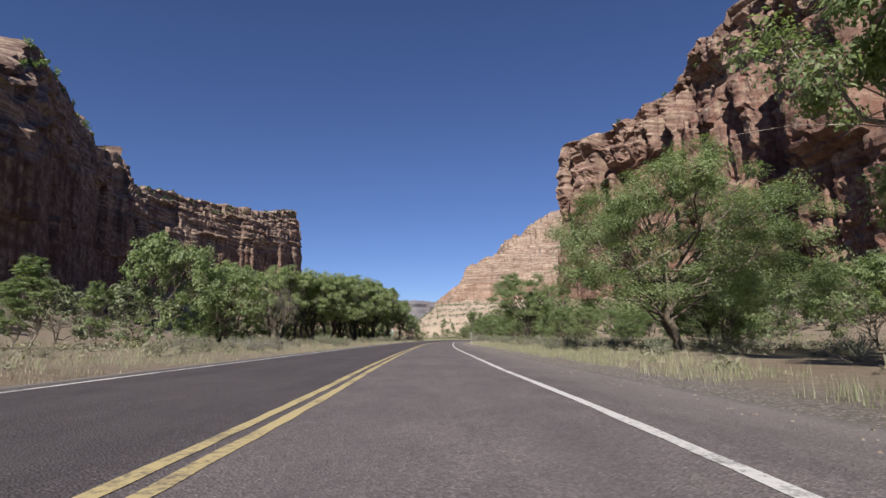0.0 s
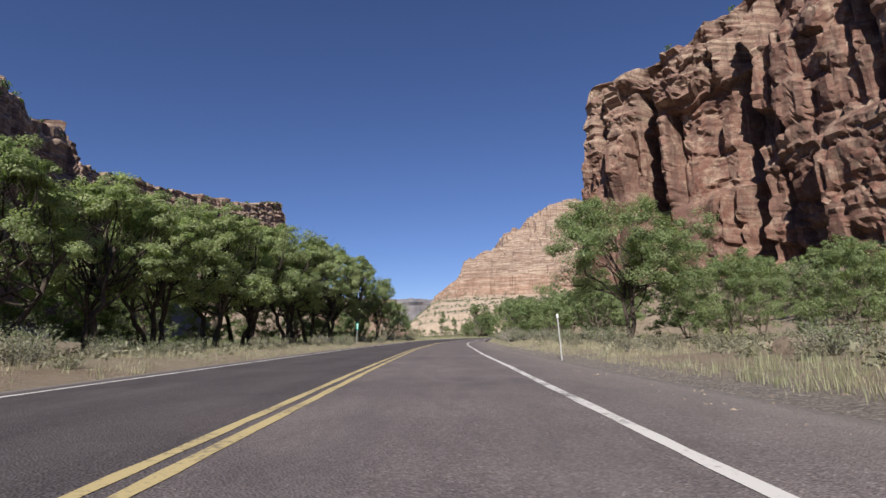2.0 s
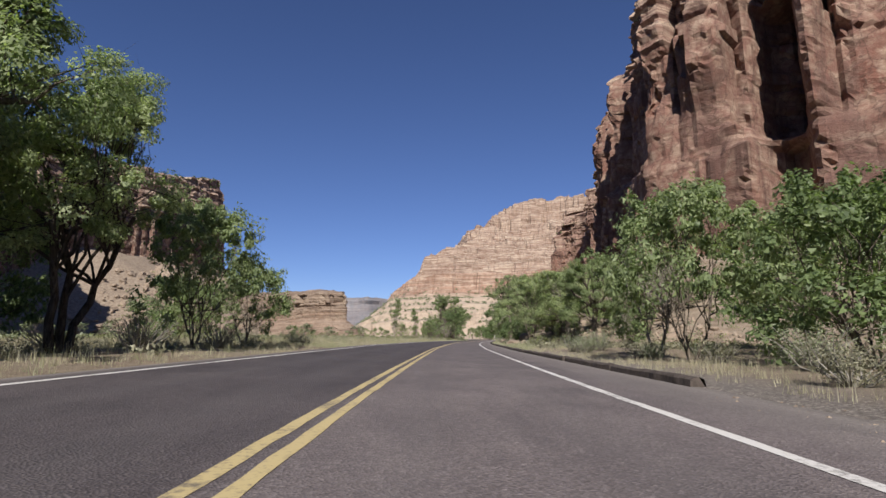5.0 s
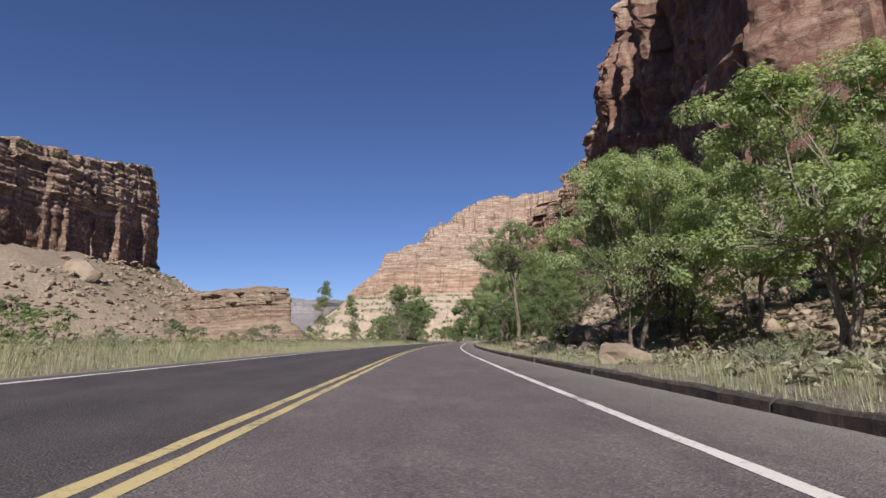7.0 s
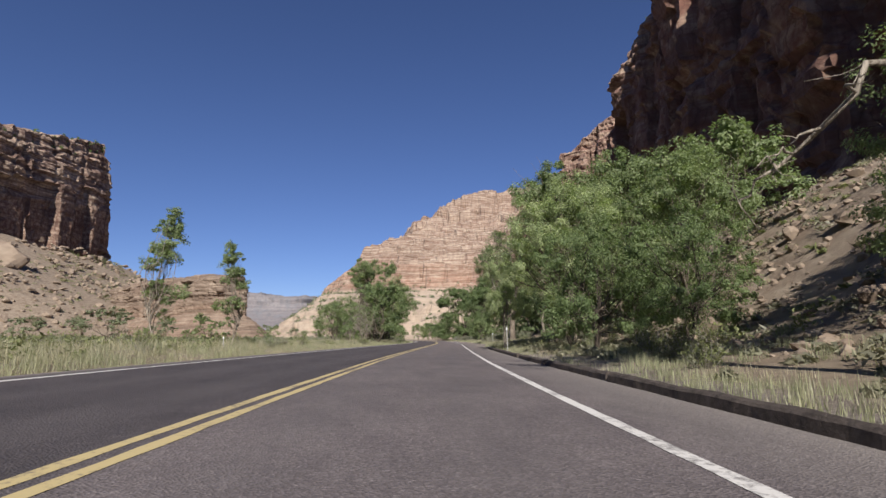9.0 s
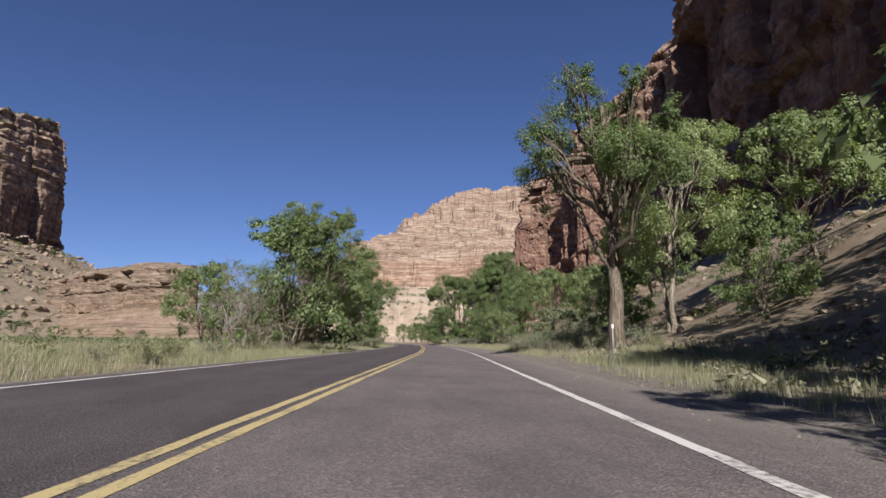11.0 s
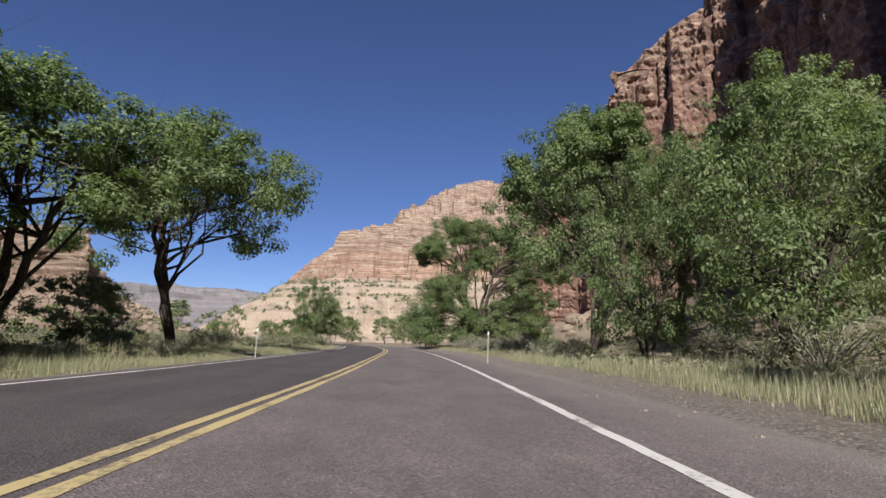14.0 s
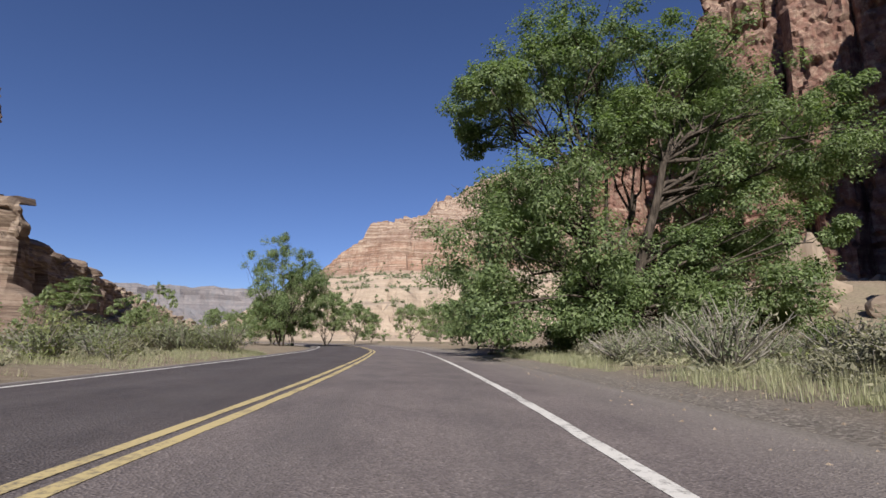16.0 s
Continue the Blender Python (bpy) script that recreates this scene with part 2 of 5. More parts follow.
def bark_material(name, lo, hi):
    """Furrowed bark: long upright ridges over a broad mottling."""
    m, nt, b = material(name, 0.95)
    pos = nt.nodes.new("ShaderNodeTexCoord").outputs["Object"]
    ridges = noise_tex(nt, scaled(nt, pos, 9.0, 9.0, 1.6), 1.6, 6, 0.65)
    mottle = noise_tex(nt, pos, 2.2, 4, 0.6)
    col = ramp(nt, ridges, (0.36, lo), (0.62, hi))
    col = mixed(nt, 0.7, col, ramp(nt, mottle, (0.3, (0.55, 0.53, 0.5)), (0.7, (1.15, 1.15, 1.15))), "MULTIPLY")
    nt.links.new(col, b.inputs["Base Color"])
    bump(nt, b, ridges, 1.0, 0.06)
    return m


LEAF = leaf_material("cottonwood_leaf", (0.16, 0.21, 0.104), (0.292, 0.352, 0.19), 0.52)
LEAF_PALE = leaf_material("pale_cottonwood_leaf", (0.25, 0.305, 0.172), (0.42, 0.475, 0.285), 0.58)
LEAF_DARK = leaf_material("dark_leaf", (0.114, 0.162, 0.078), (0.212, 0.276, 0.133), 0.5)
LEAF_GREY = leaf_material("grey_green_leaf", (0.14, 0.165, 0.1), (0.235, 0.265, 0.17), 0.3)
SAGE = leaf_material("sage_leaf", (0.15, 0.15, 0.11), (0.26, 0.25, 0.18), 0.2)
BRUSH = leaf_material("green_brush", (0.115, 0.14, 0.058), (0.21, 0.23, 0.1), 0.25)
DRY_GRASS = leaf_material("dry_grass", (0.25, 0.232, 0.165), (0.42, 0.39, 0.295), 0.35)
GREEN_GRASS = leaf_material("green_grass", (0.215, 0.225, 0.135), (0.36, 0.365, 0.245), 0.35)
TWIG = simple_material("bare_twigs", (0.19, 0.175, 0.15), (0.34, 0.315, 0.28), 3.0)
BARK = bark_material("grey_bark", (0.075, 0.06, 0.047), (0.25, 0.21, 0.17))
PALE_BARK = bark_material("pale_bark", (0.13, 0.11, 0.088), (0.4, 0.355, 0.3))
DARK_BARK = bark_material("dark_bark", (0.035, 0.028, 0.024), (0.115, 0.094, 0.078))
BOULDER = simple_material("talus_stone", (0.18, 0.132, 0.1), (0.34, 0.275, 0.212), 0.9, 0.95, 0.06)
KERB_MAT = simple_material("dark_kerb_asphalt", (0.045, 0.036, 0.032), (0.115, 0.094, 0.082), 6.0, 0.95, 0.03)
POST_MAT = simple_material("white_post_paint", (0.62, 0.62, 0.58), (0.8, 0.8, 0.77), 8.0, 0.6)
STEEL = simple_material("galvanised_steel", (0.3, 0.3, 0.29), (0.45, 0.45, 0.44), 8.0, 0.5)
SIGN_GREEN = simple_material("green_sign_sheet", (0.0, 0.2, 0.14), (0.0, 0.25, 0.17), 8.0, 0.45)
SIGN_WHITE = simple_material("white_sign_sheet", (0.7, 0.7, 0.7), (0.8, 0.8, 0.8), 8.0, 0.45)


def asphalt_material():
    m, nt, b = material("asphalt", 0.88)
    pos = place(nt)
    stones = node(nt, "ShaderNodeTexVoronoi", Scale=46.0)
    nt.links.new(pos, stones.inputs["Vector"])
    grit = ramp(nt, stones.outputs["Color"], (0.0, (0.095, 0.084, 0.084)), (0.55, (0.148, 0.131, 0.13)), (0.86, (0.19, 0.17, 0.168)), (1.0, (0.27, 0.245, 0.238)))
    tone = noise_tex(nt, pos, 0.35, 4, 0.6)
    col = mixed(nt, 1.0, grit, ramp(nt, tone, (0.25, (0.72, 0.7, 0.72)), (0.75, (1.12, 1.08, 1.07))), "MULTIPLY")
    blotch = noise_tex(nt, scaled(nt, pos, 1.4, 0.5, 1), 0.55, 4, 0.6)
    col = mixed(nt, ramp(nt, blotch, (0.56, (0, 0, 0)), (0.72, (0.5,) * 3)), col, (0.072, 0.064, 0.068))
    scuffs = noise_tex(nt, scaled(nt, pos, 1.0, 0.35, 1), 2.2, 5, 0.65)
    col = mixed(nt, 0.75, col, ramp(nt, scuffs, (0.3, (0.8, 0.79, 0.81)), (0.7, (1.14, 1.13, 1.12))), "MULTIPLY")
    col = mixed(nt, attr(nt, "old"), col, mixed(nt, 1.0, col, (0.84, 0.85, 0.87), "MULTIPLY"))
    col = mixed(nt, 1.0, col, ramp(nt, attr(nt, "lane"), (0.0, (0.575, 0.575, 0.6)), (1.0, (1.12, 1.11, 1.105))), "MULTIPLY")
    col = mixed(nt, ramp(nt, attr(nt, "wheel"), (0.0, (0, 0, 0)), (1.0, (0.3,) * 3)), col, (0.11, 0.098, 0.1))
    col = mixed(nt, attr(nt, "edge"), col, mixed(nt, stones.outputs["Color"], (0.15, 0.132, 0.122), (0.26, 0.232, 0.215)))
    nt.links.new(col, b.inputs["Base Color"])
    bump(nt, b, stones.outputs["Distance"], 0.8, 0.012)
    return m


def paint_material(name, colour, under=(0.09, 0.08, 0.08)):
    m, nt, b = material(name, 0.75)
    pos = place(nt)
    worn = noise_tex(nt, pos, 14.0, 6, 0.75)
    long_wear = noise_tex(nt, pos, 0.8, 3)
    wear = mixed(nt, 0.45, worn, long_wear)
    col = mixed(nt, ramp(nt, wear, (0.51, (0, 0, 0)), (0.62, (0.85,) * 3)), colour, under)
    nt.links.new(col, b.inputs["Base Color"])
    return m


ASPHALT = asphalt_material()
WHITE_PAINT = paint_material("white_road_paint", (0.58, 0.56, 0.54))
YELLOW_PAINT = paint_material("yellow_road_paint", (0.46, 0.37, 0.19))


def ground_material():
    m, nt, b = material("desert_ground", 0.97)
    pos = place(nt)
    n1 = noise_tex(nt, pos, 0.12, 5, 0.65)
    n2 = noise_tex(nt, pos, 2.5, 6, 0.7)
    col = ramp(nt, n1, (0.3, (0.22, 0.165, 0.12)), (0.5, (0.265, 0.215, 0.16)), (0.7, (0.24, 0.21, 0.145)))
    col = mixed(nt, 0.8, col, ramp(nt, n2, (0.25, (0.6, 0.58, 0.55)), (0.75, (1.2, 1.2, 1.2))), "MULTIPLY")
    stones = node(nt, "ShaderNodeTexVoronoi", Scale=26.0)
    nt.links.new(pos, stones.inputs["Vector"])
    gravel = ramp(nt, stones.outputs["Color"], (0.0, (0.11, 0.096, 0.086)), (0.6, (0.21, 0.183, 0.163)), (1.0, (0.37, 0.33, 0.295)))
    col = mixed(nt, attr(nt, "gravel"), col, gravel)
    talus = mixed(nt, ramp(nt, noise_tex(nt, pos, 0.6, 6, 0.7), (0.35, (0, 0, 0)), (0.65, (1, 1, 1))), (0.178, 0.131, 0.097), (0.3, 0.246, 0.19))
    col = mixed(nt, attr(nt, "talus"), col, talus)
    nt.links.new(col, b.inputs["Base Color"])
    bump(nt, b, noise_tex(nt, pos, 3.0, 8, 0.75), 1.0, 0.12)
    return m


GROUND = ground_material()

# ---------------------------------------------------------------- plan
# the double yellow line; the road lies round it
CENTRE = [(-1.5, -90), (-1.6, -30), (-1.72, 2), (-2.1, 15), (-2.4, 27), (-2.58, 38), (-2.7, 50), (-2.82, 61), (-2.8, 72), (-2.7, 83), (-2.3, 95), (-1.05, 118), (2.2, 150.6), (3.6, 161.8),
          (5.05, 173), (6.5, 184), (8.11, 195), (9.9, 206), (11.86, 217), (14.0, 228), (19.7, 255), (25.6, 282.4), (27.7, 293.5), (29.65, 304.5), (31.55, 315.7), (33.4, 326.7),
          (35.05, 338), (36.6, 349), (37.97, 360), (38.9, 371), (39.72, 386), (39.9, 400), (38.0, 425), (32, 452), (20, 480), (0, 505), (-40, 530)]
# how far right of the yellow line the white edge line lies, along the plan's y
LANE = ([-90, 3, 15, 27, 38, 50, 61, 72, 83, 94, 104, 150, 172, 183, 194, 205, 227, 282, 293, 304, 315, 326, 337, 348, 359, 600],
        [3.65, 3.65, 3.64, 3.68, 3.6, 3.56, 3.8, 3.84, 4.0, 3.82, 3.7, 3.95, 3.96, 4.06, 4.08, 4.12, 4.12, 3.87, 3.89, 3.95, 3.9, 3.8, 3.84, 3.72, 3.55, 3.6])
# the cross slope of the left lane, which is banked in the bend
BANK = ([-90, 60, 87, 106, 120, 150, 170, 205, 240, 282, 325, 600], [0.011, 0.011, 0.018, 0.022, 0.033, 0.048, 0.044, 0.034, 0.024, 0.011, 0.0, 0.0])
# foot of the cliffs along the road's right side, with the height of the rim
RIGHT_WALL = [(118, -60, 110), (100, 20, 108), (92, 60, 104), (86, 100, 100), (83, 125, 98), (79, 146, 99), (76, 160, 94), (71, 174, 85), (65.5, 178.5, 81), (57.5, 188, 78.5), (47.5, 197.8, 77), (42.6, 204, 77),
              (47.3, 215, 82), (53, 234, 92), (63, 262, 99), (71, 286, 100), (79, 312, 93), (84, 338, 79), (97, 352, 88), (138, 372, 112), (150, 405, 132), (162, 446, 151),
              (176, 462, 157), (164, 478, 140), (140, 497, 115), (150, 545, 112), (131, 562, 101), (152, 612, 120), (200, 650, 132), (270, 720, 150)]
LEFT_WALL = [(-80, -120, 74), (-82, 0, 68), (-80, 60, 63), (-86, 106, 58), (-103, 136, 82), (-140, 192, 101), (-174, 250, 110), (-184, 268, 118), (-200, 300, 119), (-204, 332, 125), (-252, 400, 128), (-248, 470, 137), (-228, 560, 146),
             (-201, 640, 158), (-194, 705, 176), (-216, 728, 178), (-265, 760, 180), (-330, 850, 180)]
MESA = [(-60, 1500, 300), (-25, 1150, 300), (-14, 880, 300), (8, 826, 300), (60, 796, 300), (125, 782, 300), (190, 750, 300), (240, 790, 300), (320, 800, 300)]

ROAD, ROAD_S = spline(CENTRE, 0.5)
ROAD_N = -normals(ROAD)
COARSE = spline(CENTRE, 6.0)[0]


def ground_height(x, y):
    """The lie of the land, in metres above the road."""
    x, y = np.asarray(x, float), np.asarray(y, float)
    dr, side, _ = near_line(x, y, COARSE)
    n = dr * side
    z = 0.22 * fbm(x * 0.11, y * 0.11, 3) + 0.10 * fbm(x * 0.5, y * 0.5, 8)
    z = z * smooth(5.5, 11, dr) + 0.12 * smooth(6, 9, dr)
    z = z - 0.2 * (1 - smooth(5.0, 6.7, dr))
    z = z + np.clip(dr - 30, 0, 900) * 0.004
    z = z + np.where(n < 0, (np.interp(y, *BANK) - 0.011) * 4.6 * smooth(3.5, 5.0, dr) * (1 - smooth(10, 30, dr)), 0)
    right = np.array(RIGHT_WALL)
    d, s, _ = near_line(x, y, right)
    inside = s > 0
    rise = np.where(inside, 0, d)
    talus = (15 - 3 * smooth(375, 410, y)) * np.clip(1 - rise / (38 + 12 * smooth(380, 420, y)), 0, 1) ** 1.35 * smooth(8, 26, dr)
    z = z + talus * (1 + 0.12 * fbm(x * 0.2, y * 0.2, 21))
    z = z + 8.5 * np.exp(-((x - 98) / 20) ** 2 - ((y - 415) / 24) ** 2)
    left = np.array(LEFT_WALL)
    d, s, _ = near_line(x, y, left)
    rise = np.where(s < 0, 0, d)
    talus2 = (9 + 62 * smooth(380, 540, y)) * np.clip(1 - rise / (40 + 108 * smooth(380, 540, y)), 0, 1) ** 1.2
    z = z + talus2 * (1 + 0.10 * fbm(x * 0.09, y * 0.09, 31))
    tal = np.clip((talus + talus2) / 3.0, 0, 1)
    return z, tal, n


def ground_at(x, y):
    return float(ground_height(np.array([x]), np.array([y]))[0][0])


def road_at(s_y, n):
    """Plan place n metres right of the yellow line, at the height y of the plan."""
    ok = ROAD_S < 490
    return np.array([np.interp(s_y, ROAD[ok][:, 1], (ROAD + n * ROAD_N)[ok][:, k]) for k in (0, 1)])


def build_ground():
    dense = np.arange(-32, 32.1, 0.8)
    grow = 33 * 1.17 ** np.arange(0, 31)
    ns = np.r_[-grow[::-1], dense, grow]
    ys = np.r_[-4000 + 0 * np.arange(1), -1500, -600, -250, np.arange(-100, 440, 1.6), 440 + 4 * 1.085 ** np.arange(1, 83)]
    cx = np.interp(ys, ROAD[ROAD_S < 490][:, 1], ROAD[ROAD_S < 490][:, 0])
    x = cx[:, None] + ns[None, :]
    y = ys[:, None] + 0 * ns[None, :]
    z, tal, n = ground_height(x.ravel(), y.ravel())
    me = mesh("ground", np.stack([x.ravel(), y.ravel(), z], 1), grid_faces(len(ys), len(ns))[:, ::-1], GROUND, flat=False)
    attribute(me, "gravel", np.where(n > 0, 1 - smooth(6.2, 8.2, n + 0.6 * fbm(x.ravel() * 0.6, y.ravel() * 0.6, 44)), 1 - smooth(5.0, 6.2, -n)))
    attribute(me, "talus", tal)
    tagged(new("ground", me), "reddish desert soil with gravel verges and rocky slopes", "ground", kind="structure")


build_ground()


def road_z(o, y=0.0):
    """Height of the pavement o metres right of the yellow line."""
    return np.where(o < 0, np.interp(y, *BANK) * np.clip(-o, 0, 5.2), -0.012 * o)


def strip(name, offsets, heights, mat, label, jag=0.0, step=1, seed=0):
    """A ribbon along the road between the given offsets from the yellow line."""
    line, nn = ROAD[::step], ROAD_N[::step]
    off = np.array(offsets)[None, :] + 0 * line[:, :1]
    if min(offsets) > 3:
        off = off + np.interp(line[:, 1], *LANE)[:, None] - 3.76
    if jag:
        rs = np.random.RandomState(seed)
        off = off + rs.uniform(-jag, jag, off.shape)
    p = line[:, None, :] + nn[:, None, :] * off[..., None]
    z = road_z(off, line[:, 1:2]) + np.array(heights)[None, :]
    me = mesh(name, np.concatenate([p, z[..., None]], -1).reshape(-1, 3), grid_faces(len(line), len(offsets)), mat, flat=False)
    return me, off


COLS = np.r_[-5.45, -5.3, -5.0, np.arange(-4.6, 4.0, 0.4), 4.2, 4.7, 5.2, 5.6, 5.95, 6.05]
me, off = strip("road", COLS, np.where((COLS < -5.4) | (COLS > 6.0), -0.25, 0.0), ASPHALT, "")
wheel = sum(np.exp(-((off - c) / 0.32) ** 2) for c in (1.0, 2.75, -1.2, -3.0))
attribute(me, "wheel", np.clip(wheel, 0, 1))
attribute(me, "old", (smooth(110, 140, ROAD[:, 1]) * (1 - smooth(235, 265, ROAD[:, 1])))[:, None] + 0 * off)
attribute(me, "lane", smooth(-0.3, 0.3, off))
attribute(me, "edge", 0.4 * smooth(4.1, 5.0, off) + 0.6 * smooth(5.2, 5.9, off) + smooth(4.85, 5.25, -off))
road = tagged(new("road", me), "worn grey chip-seal asphalt two-lane road", "road", kind="structure")
for name, a, b, mat, seed in (("yellow_line", -0.195, -0.065, YELLOW_PAINT, 1), ("yellow_line", 0.06, 0.195, YELLOW_PAINT, 2),
                              ("white_line", 3.685, 3.835, WHITE_PAINT, 3), ("white_line", -4.70, -4.57, WHITE_PAINT, 4)):
    me, _ = strip(name, (a, b), (0.005, 0.005), mat, "", 0.012, 1, seed)
    part(name, me, road, "worn yellow paint line" if "yellow" in name else "worn white paint line")


# ---------------------------------------------------------------- cliffs
def cliff(name, label, pts, mat, ds, profile, rows, seed, soften=3, amp=1.0, side=1, base=None, cap_from=0.78, size=1.0, top_steps=4.0, clefts=(), calm=(), back=((0, 1), (1, 1))):
    """A weathered rock wall. pts: plan and rim height; profile: (inset, share of height) from foot to top."""
    line, s = polyline(pts, ds, soften)
    nn = normals(line) * side
    prof = np.array(profile, float)
    seg = np.r_[0, np.cumsum(np.hypot(np.diff(prof[:, 0]) * 0.35, np.diff(prof[:, 1]) * 90))]
    v = np.linspace(0, seg[-1], rows)
    inset, share = np.interp(v, seg, prof[:, 0]), np.interp(v, seg, prof[:, 1])
    steep = np.gradient(share) * 90 / (np.abs(np.gradient(inset)) + np.abs(np.gradient(share)) * 90 + 1e-9)
    rim = line[:, 2]
    val, _ = cells(s / (13 * size), 0 * s + seed, seed)
    val2, _ = cells(s / (4.5 * size), 0 * s + seed + 3, seed + 1)
    rim = rim - top_steps * (val - 0.4) - 0.4 * top_steps * val2
    foot = base if base is not None else -2.0
    S, H = np.meshgrid(s, share, indexing="ij")
    z = foot + (rim[:, None] - foot) * H
    warp = 1.5 * size * fbm(S / (20 * size), z / (16 * size), seed + 2, 3)
    tier = (H > 0.435).astype(float) + (H > 0.75) + (H > 0.905)
    b0, _ = cells((S + warp) / (38 * size), 0 * S + seed * 1.3, seed + 3)
    b1, e1 = cells((S + warp) / (15 * size), tier * 7.3 + 0.5, seed + 4)
    b2, e2 = cells((S + 0.6 * warp) / (7.5 * size), z / (9 * size), seed + 6)
    b3, e3 = cells((S + 0.8 * warp) / (3.2 * size), z / (4.0 * size), seed + 7)
    lay, _ = cells(0 * S + seed * 1.7, (z + 1.2 * size * fbm(S / (25 * size), z / 30, seed + 8)) / (3.2 * size), seed + 9)
    lay2, _ = cells(S / (18 * size), (z + 0.5 * fbm(S / 9, z / 9, seed + 8)) / (1.3 * size), seed + 10)
    capw = smooth(cap_from - 0.04, cap_from + 0.04, H + 0.03 * fbm(S / 30, z / 9, seed + 12))
    out = (5.0 * (b0 - 0.5) + 10.5 * (b1 - 0.5) + (1 - 0.2 * capw) * 3.8 * (b2 - 0.5) * smooth(0.35, 0.65, vnoise(S / 21, z / 17, seed + 5) * 0.5 + 0.5) + (1.1 + 0.8 * capw) * (b3 - 0.5)) * size
    out = out + ((0.8 + 2.1 * capw) * (lay - 0.5) + (0.25 + 1.4 * capw) * (lay2 - 0.5)) * size
    out = out - 1.2 * size * np.exp(-(e2 / 0.06) ** 2) * (1 - 0.6 * capw) - 3.0 * size * np.exp(-(e1 / 0.06) ** 2)
    out = out + 0.75 * size * fbm(S / (6 * size), z / (9 * size), seed + 14, 5)
    for cx, cy, reach in calm:
        i = np.argmin(np.hypot(line[:, 0] - cx, line[:, 1] - cy))
        out = out * (1 - 0.85 * np.exp(-((S - s[i]) / reach) ** 4) * smooth(0.64, 0.52, H)) + 1.5 * np.exp(-((S - s[i]) / reach) ** 2) * np.sin(np.pi * np.clip(H / 0.435, 0, 1)) * (H < 0.435)
    for cx, cy, reach, depth in clefts:
        i = np.argmin(np.hypot(line[:, 0] - cx, line[:, 1] - cy))
        out = out - depth * np.exp(-((S + 0.5 * warp - s[i]) / reach) ** 4)
    out = out * (np.interp(line[:, 1], *amp)[:, None] if isinstance(amp, tuple) else amp) * np.clip(steep, 0.12, 1)[None, :]
    d = out - inset[None, :] * np.interp(line[:, 1], *back)[:, None]
    ends = smooth(0, 6, S) * smooth(0, 6, s[-1] - S)
    x = line[:, 0][:, None] + nn[:, 0][:, None] * d
    y = line[:, 1][:, None] + nn[:, 1][:, None] * d
    flat_top = np.clip(1 - steep, 0, 1)[None, :] ** 2
    z = z + flat_top * 1.6 * size * fbm(x / 14, y / 14, seed + 15)
    faces = grid_faces(len(s), rows)
    me = mesh(name, np.stack([x, y, z], -1).reshape(-1, 3), faces if side > 0 else faces[:, ::-1], mat)
    attribute(me, "cap", np.clip(capw + 0.8 * flat_top, 0, 1))
    return tagged(new(name, me), label, "cliff", kind="structure"), (x, y, z, H)


SHEER = [(-5, 0), (-1, 0.03), (0.5, 0.2), (0.2, 0.42), (2.9, 0.45), (2.9, 0.74), (5.8, 0.765), (6.0, 0.9), (8.8, 0.915), (8.4, 0.985), (11, 1.0), (40, 1.02), (140, 1.10)]
right_cliff, RIM_R = cliff("cliff_right", "sheer red sandstone cliff with dark streaks and broken ledges", RIGHT_WALL, RED_ROCK, 0.85, SHEER, 170, 11, amp=((140, 165, 182, 192, 208, 222), (1.0, 1.25, 1.2, 0.8, 0.8, 1.0)),
                            clefts=((58.5, 187, 3.2, 10.0), (73, 168, 3.0, 8.0), (82, 128, 3.5, 8.0), (88, 84, 4.0, 7.0)), calm=((48.5, 197.5, 11.0), (66, 179.5, 4.0), (49, 216, 9.0)), back=((60, 120, 200, 215), (1, 0.75, 0.4, 1)))
LEFT_PROFILE = [(-8, 0.0), (-2, 0.1), (0, 0.36), (0.8, 0.66), (1.8, 0.68), (2, 0.76), (3.4, 0.77), (3.8, 0.85), (5.5, 0.86), (5.8, 0.93), (8, 0.94), (9, 1.0), (28, 0.995), (60, 0.93)]
# this wall's rock colour already holds part of its shade
left_cliff, RIM_L = cliff("cliff_left", "brown sandstone cliff with shade darkened into its colour and pale ledges on top", LEFT_WALL, LEFT_ROCK, 1.8, LEFT_PROFILE, 130, 23, side=-1, cap_from=0.66, size=1.5, top_steps=5, amp=((0, 250, 400), (0.22, 0.25, 0.5)))


BENCH_BRUSH = []


